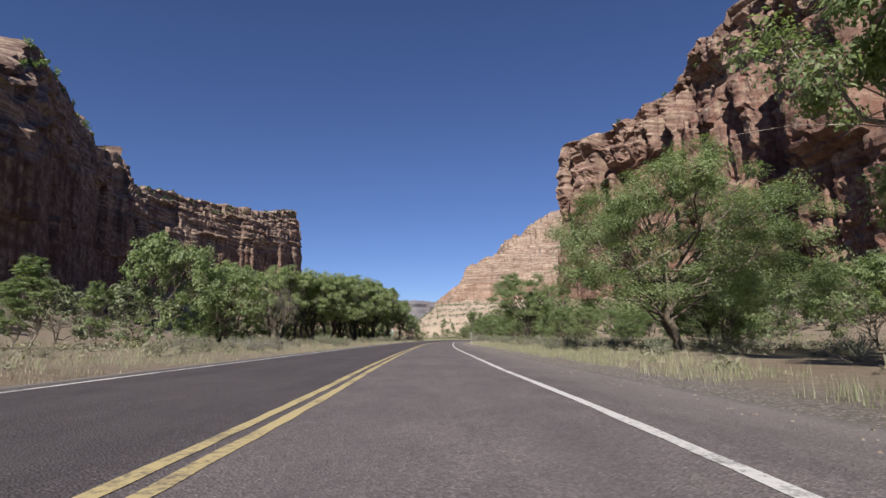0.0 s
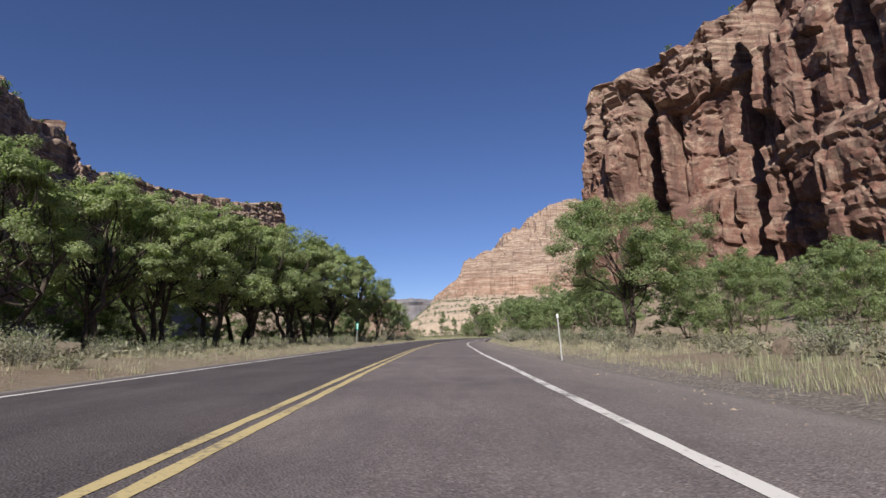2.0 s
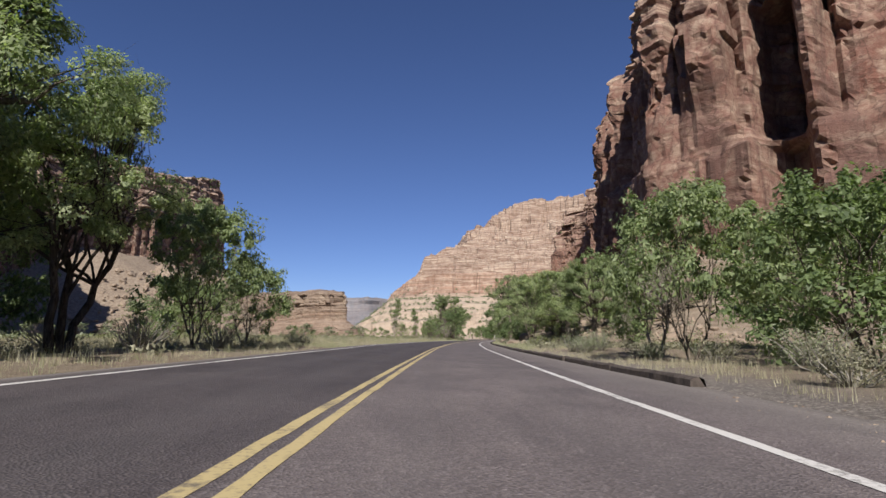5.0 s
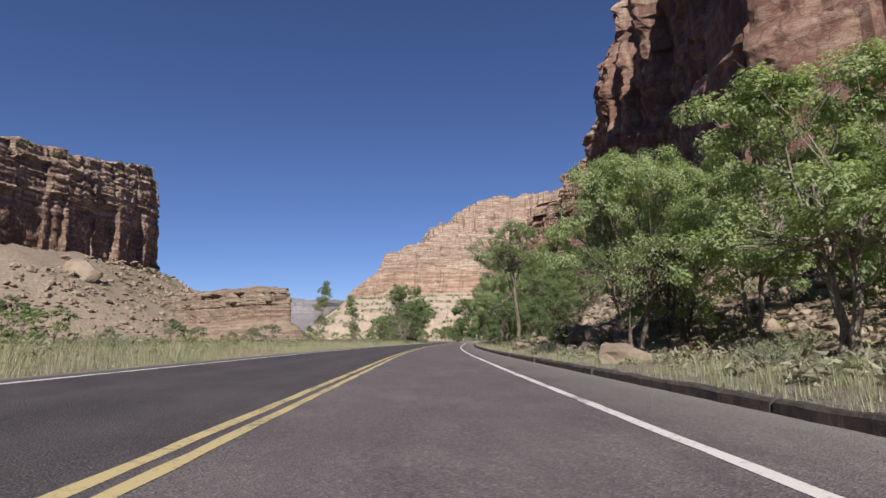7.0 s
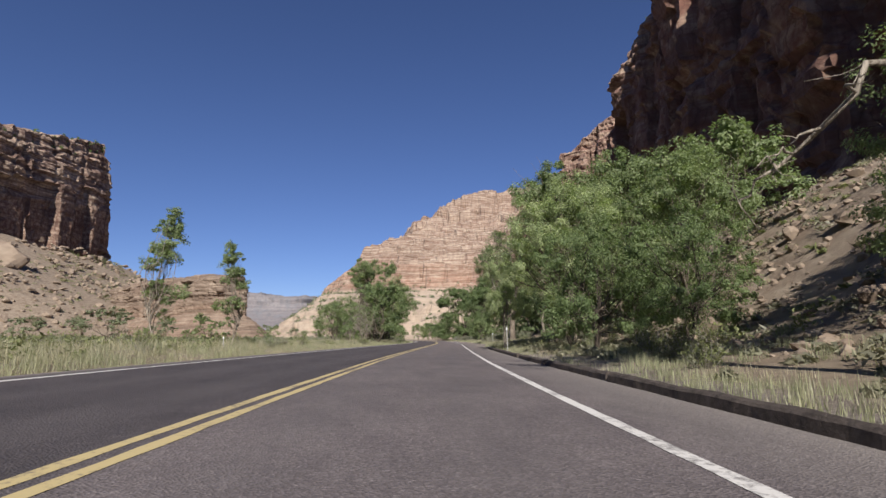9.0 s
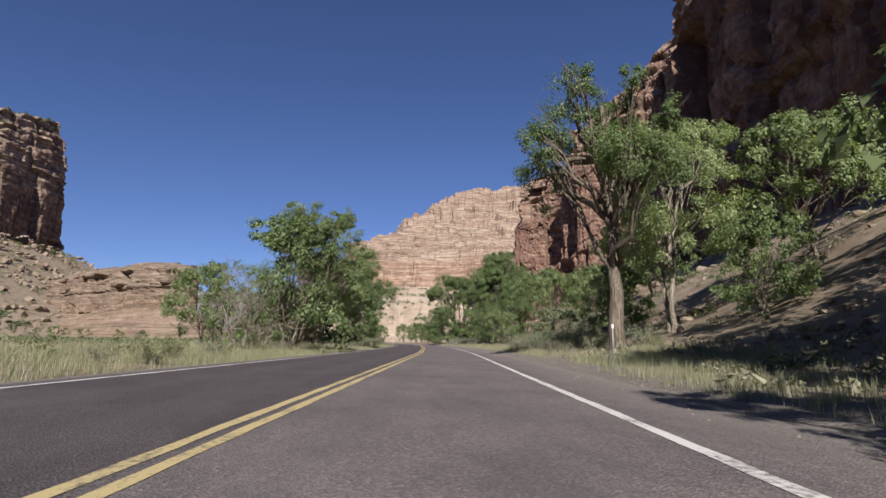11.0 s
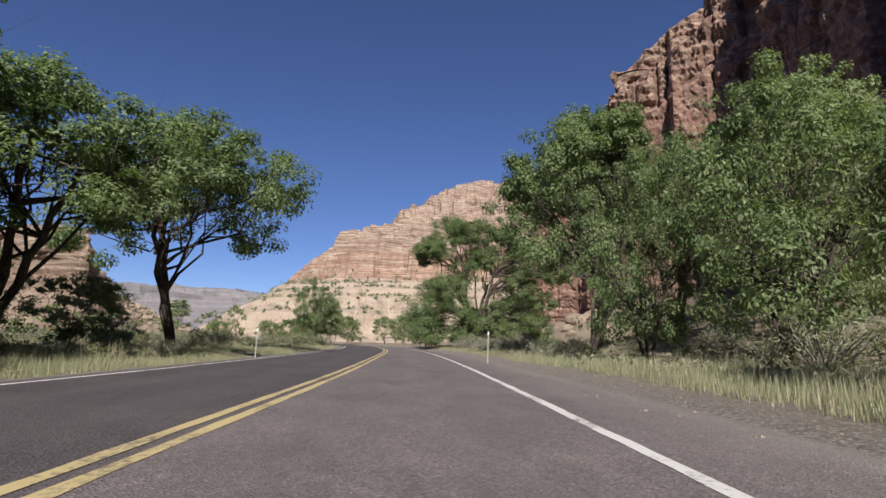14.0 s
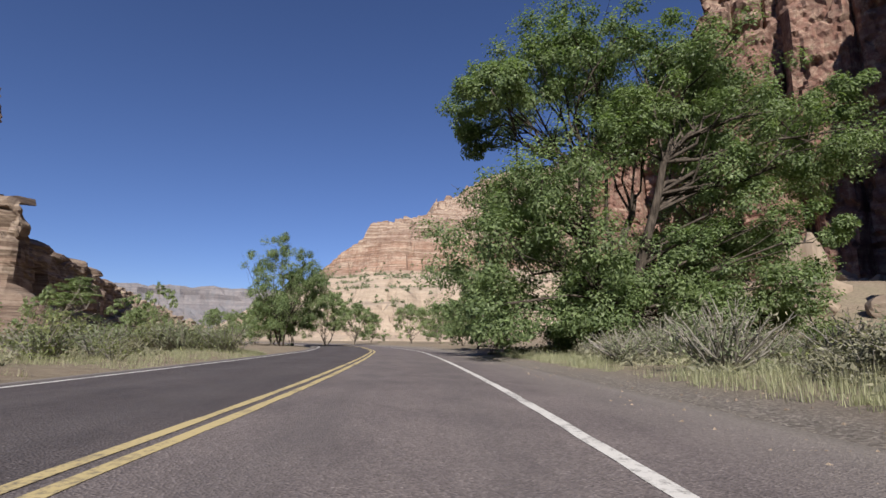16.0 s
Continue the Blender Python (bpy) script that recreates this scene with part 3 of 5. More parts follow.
def build_mesa():
    """A stepped mesa: height by the way in from its foot, with benches and cliffs between."""
    ys = np.r_[np.arange(545, 1000, 1.8), np.arange(1000, 1560, 4.0)]
    xs = np.arange(-160, 520, 2.6)
    x, y = (a.ravel() for a in np.meshgrid(xs, ys))
    line = np.array(MESA)[:, :2] * (2.4, 1)
    d, side, _ = near_line(x * 2.4, y, line)
    d = np.where(side < 0, d, -d)
    b1, e1 = cells(x / 26, y / 26, 71)
    b2, _ = cells(x / 9, y / 9, 72)
    d = d + 5 * (b1 - 0.5) + 16 * fbm(x / 60, y / 60, 73, 3)
    d = d - 7 * smooth(0.09, 0.0, e1) * smooth(30, 12, d)
    d = d + smooth(8, 30, d) * (30 * (b1 - 0.5) + 5 * (b2 - 0.5))
    far = np.array([-230, -206, -198, -170, -164, -130, -124, -80, -74, -14, 0, 5, 9, 44, 50, 76, 81, 124, 130, 152, 158, 214, 220, 262, 268, 330, 336, 420, 428, 470, 478, 600, 720])
    up = np.array([-3, 4, 16, 20, 27, 31, 36, 42, 46, 52, 60, 70, 86, 95, 102, 106, 114, 122, 129, 132, 138, 146, 154, 164, 174, 190, 202, 232, 252, 264, 288, 314, 345])
    z = np.interp(d, far, up) * (1 + 0.1 * smooth(215, 320, x)) + 1.5 * fbm(x / 16, y / 16, 75)
    z = np.minimum(z, np.interp(x, [-40, -16, 22, 34, 45, 80, 110, 122, 136, 180, 200, 225, 300], [52, 60, 86, 112, 146, 158, 170, 182, 222, 238, 262, 284, 345]) + 4 * fbm(x / 30, y / 30, 76))
    notch = np.exp(-((x - 67) / 6) ** 2 - ((y - 612) / 16) ** 2)
    z = np.where(z < 58, -3 + (z + 3) * (0.25 + 0.75 * smooth(-90, 0, x)) * (1 - 0.75 * notch), z)
    band = 7.0 + 2.2 * vnoise(z / 30, z * 0, 79)
    stair = (np.floor(z / band) + smooth(0.7, 0.97, z / band - np.floor(z / band))) * band
    z = z + (stair - z) * smooth(84, 95, z)
    lump, gap = cells(x / 24, y / 20, 77)
    z = z + smooth(84, 92, z) * (9.0 * (lump - 0.5) - 4.0 * smooth(0.08, 0.0, gap))
    z = z + smooth(84, 92, z) * 2.4 * (cells(x / 9, y / 8, 78)[0] - 0.5)
    me = mesh("mesa", np.stack([x, y, z], 1), grid_faces(len(ys), len(xs)), MESA_ROCK)
    attribute(me, "cap", np.clip(smooth(84, 90, z) + smooth(54, 48, z), 0, 1))
    attribute(me, "cream", smooth(60, 52, z))
    bench = np.where((z > 14) & (z < 66) & (x > -110) & (x < 240) & (y < 900))[0]
    picks = np.random.RandomState(80)
    lots = bench[picks.randint(0, len(bench), 900)]
    size = picks.uniform(0.8, 2.4, 900) * np.where(x[lots] < 0, 1.3, 0.9)
    ball = picks.normal(0, 1, (900, 30, 3))
    ball /= np.linalg.norm(ball, axis=2)[..., None]
    ball = ball * picks.uniform(0.3, 1.0, (900, 30, 1)) * size[:, None, None] + np.stack([x[lots], y[lots], z[lots] + 0.4 * size], 1)[:, None, :]
    BENCH_BRUSH.append(ball.reshape(-1, 3))
    tagged(new("mesa", me), "pale red layered sandstone mesa in full sun", "mesa", kind="structure")


build_mesa()
BUTTE = [(-140, 575, 34), (-98, 528, 35), (-64, 490, 34), (-50, 479, 33), (-35.5, 478, 31.5), (-34.6, 481.5, 30.5), (-36.8, 486, 24), (-46, 512, 25.5), (-60, 560, 28), (-77, 605, 29), (-98, 680, 29), (-150, 730, 32)]
cliff("butte", "low flat-topped butte of layered brown sandstone", BUTTE, TAN_ROCK, 1.2, [(-16, 0), (-3, 0.36), (0, 0.42), (0.5, 0.72), (1.8, 0.75), (2.1, 0.96), (3.5, 1.0), (10, 1.03)], 60, 51, side=-1, soften=4, amp=0.45, cap_from=0.6, size=0.9, top_steps=1.5)
# no haze in the air here; the plateau's colour carries it
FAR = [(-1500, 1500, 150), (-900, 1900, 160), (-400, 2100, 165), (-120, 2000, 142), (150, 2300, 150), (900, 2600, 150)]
cliff("far_plateau", "distant plateau with a flat rim, haze painted into its grey colour", FAR, HAZE_ROCK, 14, [(-160, 0), (-20, 0.6), (0, 0.68), (10, 0.95), (30, 1.0), (600, 1.05)], 40, 61, side=-1, cap_from=0.6, size=6, top_steps=8, amp=0.3)

# ---------------------------------------------------------------- plants
def tube(path, radii, sides=6):
    """Tapered tube along a path: vertices and quads."""
    p = np.array(path, float)
    r = np.array(radii, float)
    d = np.gradient(p, axis=0)
    d /= np.linalg.norm(d, axis=1)[:, None] + 1e-9
    ref = np.where(np.abs(d[:, 2:3]) > 0.9, np.array([[1.0, 0, 0]]), np.array([[0, 0, 1.0]]))
    u = np.cross(d, ref)
    u /= np.linalg.norm(u, axis=1)[:, None] + 1e-9
    w = np.cross(d, u)
    a = np.linspace(0, 2 * np.pi, sides, endpoint=False)
    ring = u[:, None, :] * np.cos(a)[None, :, None] + w[:, None, :] * np.sin(a)[None, :, None]
    v = p[:, None, :] + ring * r[:, None, None]
    n = len(p)
    i = np.arange(n - 1)[:, None] * sides + np.arange(sides)[None, :]
    j = np.arange(n - 1)[:, None] * sides + (np.arange(sides)[None, :] + 1) % sides
    f = np.stack([i, j, j + sides, i + sides], -1).reshape(-1, 4)
    return v.reshape(-1, 3), f


def joined(pieces):
    vs, fs, k = [], [], 0
    for v, f in pieces:
        vs.append(v)
        fs.append(f + k)
        k += len(v)
    return np.concatenate(vs), np.concatenate(fs)


def bend(a, b, rs, sag=0.12, n=7, kink=0.035):
    """A crooked way from a to b."""
    a, b = np.array(a, float), np.array(b, float)
    t = np.linspace(0, 1, n)[:, None]
    span = np.linalg.norm(b - a)
    off = rs.normal(0, sag * span, 3) * np.array([1, 1, 0.6])
    wig = rs.normal(0, kink * span, (n, 3))
    wig[0] = wig[-1] = 0
    return a + (b - a) * t + off * np.sin(np.pi * t) * 0.6 + wig


def leaves(centres, rs, size, aspect=0.8, up=0.5, out=None):
    """A small pointed blade for every leaf or leaf spray."""
    n = len(centres)
    nrm = rs.normal(0, 1, (n, 3))
    nrm[:, 2] = np.abs(nrm[:, 2]) + up
    if out is not None:
        nrm = nrm * 0.5 + out * 1.1
    nrm /= np.linalg.norm(nrm, axis=1)[:, None]
    t = np.cross(nrm, rs.normal(0, 1, (n, 3)))
    t /= np.linalg.norm(t, axis=1)[:, None] + 1e-9
    b = np.cross(nrm, t)
    s = size * rs.uniform(0.6, 1.35, n)[:, None]
    k = rs.uniform(-0.35, 0.2, (n, 1))
    v = np.stack([centres - t * s * 0.5, centres + t * s * k + b * s * aspect * 0.6, centres + t * s * 0.5 - b * s * 0.12], 1)
    return v.reshape(-1, 3), np.arange(3 * n).reshape(n, 3)


def tree_parts(seed, h, r, bare, lobes, n_leaf, leaf, stems=1, lean=0.0, flat=1.0, spread=0.5, girth=0.022, bark=None, foliage=None, bareness=0.15, top=0.0, twiggy=3, puff=1.0, boughs=()):
    """Trunk-and-limb mesh and crown mesh of a broad-leaved tree that stands at the origin; boughs name lobes (x, z, size) of its own."""
    rs = np.random.RandomState(seed)
    wood, tips = [], []
    feet = []
    for k in range(stems):
        a = rs.uniform(0, 6.28)
        foot = np.array([math.cos(a), math.sin(a), 0]) * (0.0 if stems == 1 else 0.07 * h * rs.uniform(0.5, 1.4))
        head = foot * 2.0 + np.array([lean * h + rs.normal(0, 0.05) * h, rs.normal(0, 0.05) * h, h * (bare + 0.32) * rs.uniform(0.8, 1.1)])
        way = bend(foot * 0.12 - np.array([0, 0, 0.35]), head, rs, 0.045, 9, 0.014)
        g = girth * h * (1.0 if stems == 1 else 0.62)
        wood.append(tube(way, np.linspace(g, g * 0.5, 9) * np.r_[1.35, 1.08, np.ones(7)], 7))
        feet.append((way, g))
    centres = []
    for i in range(lobes):
        u = (i + 0.5) / lobes
        a = i * 2.399 + rs.uniform(-0.4, 0.4)
        zz = bare + (1 - bare) * (0.10 + 0.82 * rs.uniform(0, 1) ** 0.8)
        belt = math.sin(math.pi * min(1.0, (zz - bare) / (1 - bare) * 0.78 + 0.2 + top)) ** 0.7
        rad = r * belt * (0.25 + 0.72 * math.sqrt(rs.uniform(0.05, 1)))
        size = puff * r * rs.uniform(0.30, 0.48) * (0.7 + 0.3 * belt)
        c = np.array([math.cos(a) * rad + lean * h * 1.2 * zz, math.sin(a) * rad, min(zz * h, h - size * 0.62)])
        way, g = feet[i % stems]
        start = way[min(8, max(3, int(8 * (0.45 + 0.5 * rs.uniform(0, 1)))))]
        limb = bend(start, c, rs, 0.12, 6)
        wood.append(tube(limb, np.linspace(g * 0.42, g * 0.12, 6), 4))
        centres.append((c, size, limb, g))
    if boughs:
        centres = []
    for i, (bx, bz, size) in enumerate(boughs):
        for depth in (-1.7, -0.6, 0.6, 1.7):
            c = np.array([bx + rs.normal(0, 0.25), depth * rs.uniform(0.7, 1.2), bz + rs.normal(0, 0.2)])
            way, g = min(feet, key=lambda wg: abs(wg[0][5][0] - 0.5 * bx))
            limb = bend(way[min(8, max(2, int(8 * bz / (h * (bare + 0.32)) * 0.75)))], c, rs, 0.12, 6)
            wood.append(tube(limb, np.linspace(g * 0.3, g * 0.08, 6), 4))
            centres.append((c, size * rs.uniform(1.0, 1.3), limb, g))
    pts, outs = [], []
    per = n_leaf / len(centres)
    for c, size, limb, g in centres:
        clumps = int(rs.uniform(10, 16))
        for k in range(clumps):
            v = rs.normal(0, 1, 3)
            v /= np.linalg.norm(v)
            q = c + v * size * np.array([1, 1, 0.72 * flat]) * rs.uniform(0.5, 0.92)
            if k % twiggy == 0:
                tw = bend(limb[rs.randint(2, 6)], q, rs, 0.1, 3)
                wood.append(tube(tw, np.linspace(g * 0.13, g * 0.035, 3), 3))
            if rs.uniform() < bareness:
                tw = bend(limb[rs.randint(2, 6)], q + v * size * 0.35 + np.array([0, 0, 0.2 * size]), rs, 0.12, 4)
                wood.append(tube(tw, np.linspace(g * 0.12, g * 0.02, 4), 3))
                continue
            m = int(per / clumps * rs.uniform(0.5, 1.6))
            cloud = rs.normal(0, 1, (m, 3))
            cloud = cloud / (np.linalg.norm(cloud, axis=1)[:, None] + 1e-9)
            pts.append(q + cloud * rs.uniform(0.1, 1, (m, 1)) ** 0.5 * size * np.array([0.31, 0.31, 0.22]) * rs.uniform(0.75, 1.3))
            cloud = cloud + 0.7 * v + np.array([0, 0, 0.25])
            outs.append(cloud / (np.linalg.norm(cloud, axis=1)[:, None] + 1e-9))
    pts, outs = np.concatenate(pts), np.concatenate(outs)
    keep = pts[:, 2] > 0.15
    pts, outs = pts[keep], outs[keep]
    v, f = joined(wood)
    trunk = mesh("trunk", v, f, bark, flat=False)
    v, f = leaves(pts, rs, leaf, out=outs)
    return trunk, mesh("crown", v, f, foliage)


TREE_KINDS = {}


def kind(name, label, **k):
    TREE_KINDS[name] = (label, k, [])


kind("broad", "broad green cottonwood with a pale forked trunk", h=10, r=4.6, bare=0.20, lobes=22, n_leaf=50000, leaf=0.16, stems=2, bark=PALE_BARK, foliage=LEAF_PALE, girth=0.03, seed=101)
kind("old", "old green cottonwood with gnarled grey stems beside the road", h=10, r=5.0, bare=0.14, lobes=40, n_leaf=130000, leaf=0.09, stems=3, bark=BARK, foliage=LEAF, girth=0.026, bareness=0.12, seed=124)
kind("broad_two", "broad green cottonwood with a thick grey trunk", h=10, r=4.4, bare=0.24, lobes=20, n_leaf=60000, leaf=0.145, stems=1, bark=BARK, foliage=LEAF, girth=0.034, seed=102)
kind("row", "green cottonwood with slim dark trunks beside the road", h=10, r=3.6, bare=0.25, lobes=32, n_leaf=52000, leaf=0.135, stems=3, bark=DARK_BARK, foliage=LEAF_PALE, girth=0.026, seed=103)
kind("row_two", "green cottonwood with a dark leaning trunk", h=10, r=3.4, bare=0.23, lobes=30, n_leaf=52000, leaf=0.135, stems=2, lean=0.05, bark=DARK_BARK, foliage=LEAF_PALE, girth=0.028, seed=104)
kind("bushy", "dense low green tree with leaves down to the ground", h=10, r=5.6, bare=0.04, lobes=22, n_leaf=12000, leaf=0.33, stems=3, bark=BARK, foliage=LEAF, girth=0.02, twiggy=6, seed=105)
kind("bushy_two", "dense dark green bushy tree", h=10, r=6.0, bare=0.03, lobes=22, n_leaf=12000, leaf=0.33, stems=3, bark=BARK, foliage=LEAF_DARK, girth=0.02, twiggy=6, seed=106)
kind("thicket", "dense green tree with low leafy branches", h=10, r=5.4, bare=0.05, lobes=26, n_leaf=42000, leaf=0.165, stems=3, bark=BARK, foliage=LEAF, girth=0.02, twiggy=4, seed=113)
kind("tall", "tall spreading cottonwood with a forked trunk", h=10, r=4.5, bare=0.2, lobes=24, n_leaf=46000, leaf=0.15, stems=2, bark=PALE_BARK, foliage=LEAF, girth=0.028, seed=115)
kind("tall_dark", "tall dark green cottonwood leaning over the road edge", h=10, r=4.5, bare=0.36, lobes=24, n_leaf=56000, leaf=0.15, stems=2, bark=DARK_BARK, foliage=LEAF_DARK, girth=0.019, seed=116)
kind("near", "leafy green cottonwood sapling close to the road", h=10, r=5.4, bare=0.05, lobes=26, n_leaf=34000, leaf=0.175, stems=3, bark=DARK_BARK, foliage=LEAF_DARK, girth=0.02, twiggy=3, seed=114)
kind("slope", "small grey-green tree on the rocky slope", h=10, r=5.5, bare=0.06, lobes=9, n_leaf=3400, leaf=0.44, stems=1, bark=BARK, foliage=LEAF_GREY, girth=0.02, twiggy=8, seed=107)
kind("slope_two", "small green tree at the foot of the cliff", h=10, r=5.2, bare=0.06, lobes=9, n_leaf=3400, leaf=0.44, stems=1, bark=BARK, foliage=LEAF, girth=0.02, twiggy=8, seed=108)
kind("slim", "slim young cottonwood with sparse leaves", h=10, r=0.95, puff=2.1, bareness=0.0, bare=0.04, lobes=24, n_leaf=14000, leaf=0.13, stems=1, bark=PALE_BARK, foliage=LEAF, girth=0.007, seed=109)
kind("umbrella", "spreading cottonwood with dark trunks and a rounded crown", h=10, r=4.8, bare=0.37, lobes=24, n_leaf=44000, leaf=0.165, stems=3, bark=DARK_BARK, foliage=LEAF_DARK, girth=0.024, flat=0.95, top=0.12, seed=110)
kind("pole", "tall cottonwood with a bare pale trunk and a small crown", h=10, r=2.7, bare=0.60, lobes=19, n_leaf=24000, leaf=0.12, stems=1, lean=-0.045, bark=BARK, foliage=LEAF, girth=0.017, puff=1.25, bareness=0.28, seed=111)
kind("spread", "spreading green cottonwood with dark forked stems", h=10, r=4.9, bare=0.22, lobes=26, n_leaf=70000, leaf=0.125, stems=2, bark=DARK_BARK, foliage=LEAF, girth=0.026, bareness=0.1, seed=121)
kind("light", "light green cottonwood with dark forked stems above the kerb", h=10, r=4.9, bare=0.13, lobes=26, n_leaf=70000, leaf=0.125, stems=2, bark=BARK, foliage=LEAF_PALE, girth=0.026, bareness=0.14, seed=125)
kind("dense_tall", "tall dense green cottonwood leafy down to the ground", h=10, r=3.5, bare=0.07, lobes=42, n_leaf=130000, leaf=0.085, stems=3, bark=BARK, foliage=LEAF, girth=0.022, bareness=0.08, puff=0.95, seed=122)
kind("crowned", "old cottonwood with a thick pale trunk and a ragged crown", h=10, r=3.6, bare=0.46, lobes=22, n_leaf=40000, leaf=0.115, stems=1, bark=BARK, foliage=LEAF_DARK, girth=0.032, bareness=0.25, seed=118)
GIANT_BOUGHS = ((-2.8, 7.5, 1.2), (-3.6, 7.2, 0.89), (-1.6, 8.9, 1.2), (-0.17, 8.9, 1.2), (1.7, 8.7, 1.2), (3.3, 8.2, 1.2), (4.7, 7.9, 1.1), (7, 7.7, 0.94), (1.2, 6.9, 1.3), (3.5, 6, 1.3), (5.6, 6, 1.3), (7.8, 6.1, 1.1), (0, 6.5, 1), (-2.7, 4.4, 1.3), (-3.7, 3, 1.3), (-1.6, 4.9, 1.2), (-1.1, 3, 1.4), (-2.9, 1.4, 1.3), (0.28, 2, 1.2), (2.1, 2.6, 1.3), (1.9, 1.2, 1.1), (3.3, 4.2, 1.3), (4.2, 2.2, 1.3), (5.1, 1.1, 1), (5.2, 3.4, 1.1), (-0.83, 1.2, 1.1))
kind("giant", "huge spreading cottonwood with a leaning dark trunk", h=10, r=4.7, bare=0.2, lobes=4, n_leaf=260000, leaf=0.1, stems=3, bark=DARK_BARK, foliage=LEAF_DARK, girth=0.03, bareness=0.05, puff=0.95, twiggy=9, seed=119, boughs=GIANT_BOUGHS)
kind("thin", "half-bare grey cottonwood with many dry branches", h=10, r=4.2, bare=0.15, lobes=20, n_leaf=2600, leaf=0.17, stems=3, bark=PALE_BARK, foliage=LEAF_GREY, girth=0.024, bareness=0.8, twiggy=2, seed=112)
TREE_COUNT = [0]


def plant_tree(which, x, y, h, turn=None, wide=1.0, sink=0.05, group=""):
    label, k, made = TREE_KINDS[which]
    turn = (x * 37.7 + y * 11.3) % 360 if turn is None else turn
    z = ground_at(x, y) - sink
    s = h / 10
    m = Matrix.LocRotScale((x, y, z), Euler((0, 0, radians(turn))), (s * wide, s * wide, s))
    if not made:
        trunk, crown = tree_parts(**k)
        ob = new("tree")
        part("trunk", trunk, ob)
        part("crown", crown, ob)
        ob.matrix_basis = m
        made.append(ob)
    else:
        base = made[0]
        ob = new("tree")
        for c in base.children:
            part(c.name.split(".")[0], c.data, ob)
        ob.matrix_basis = m
    return tagged(ob, label, "tree", group)


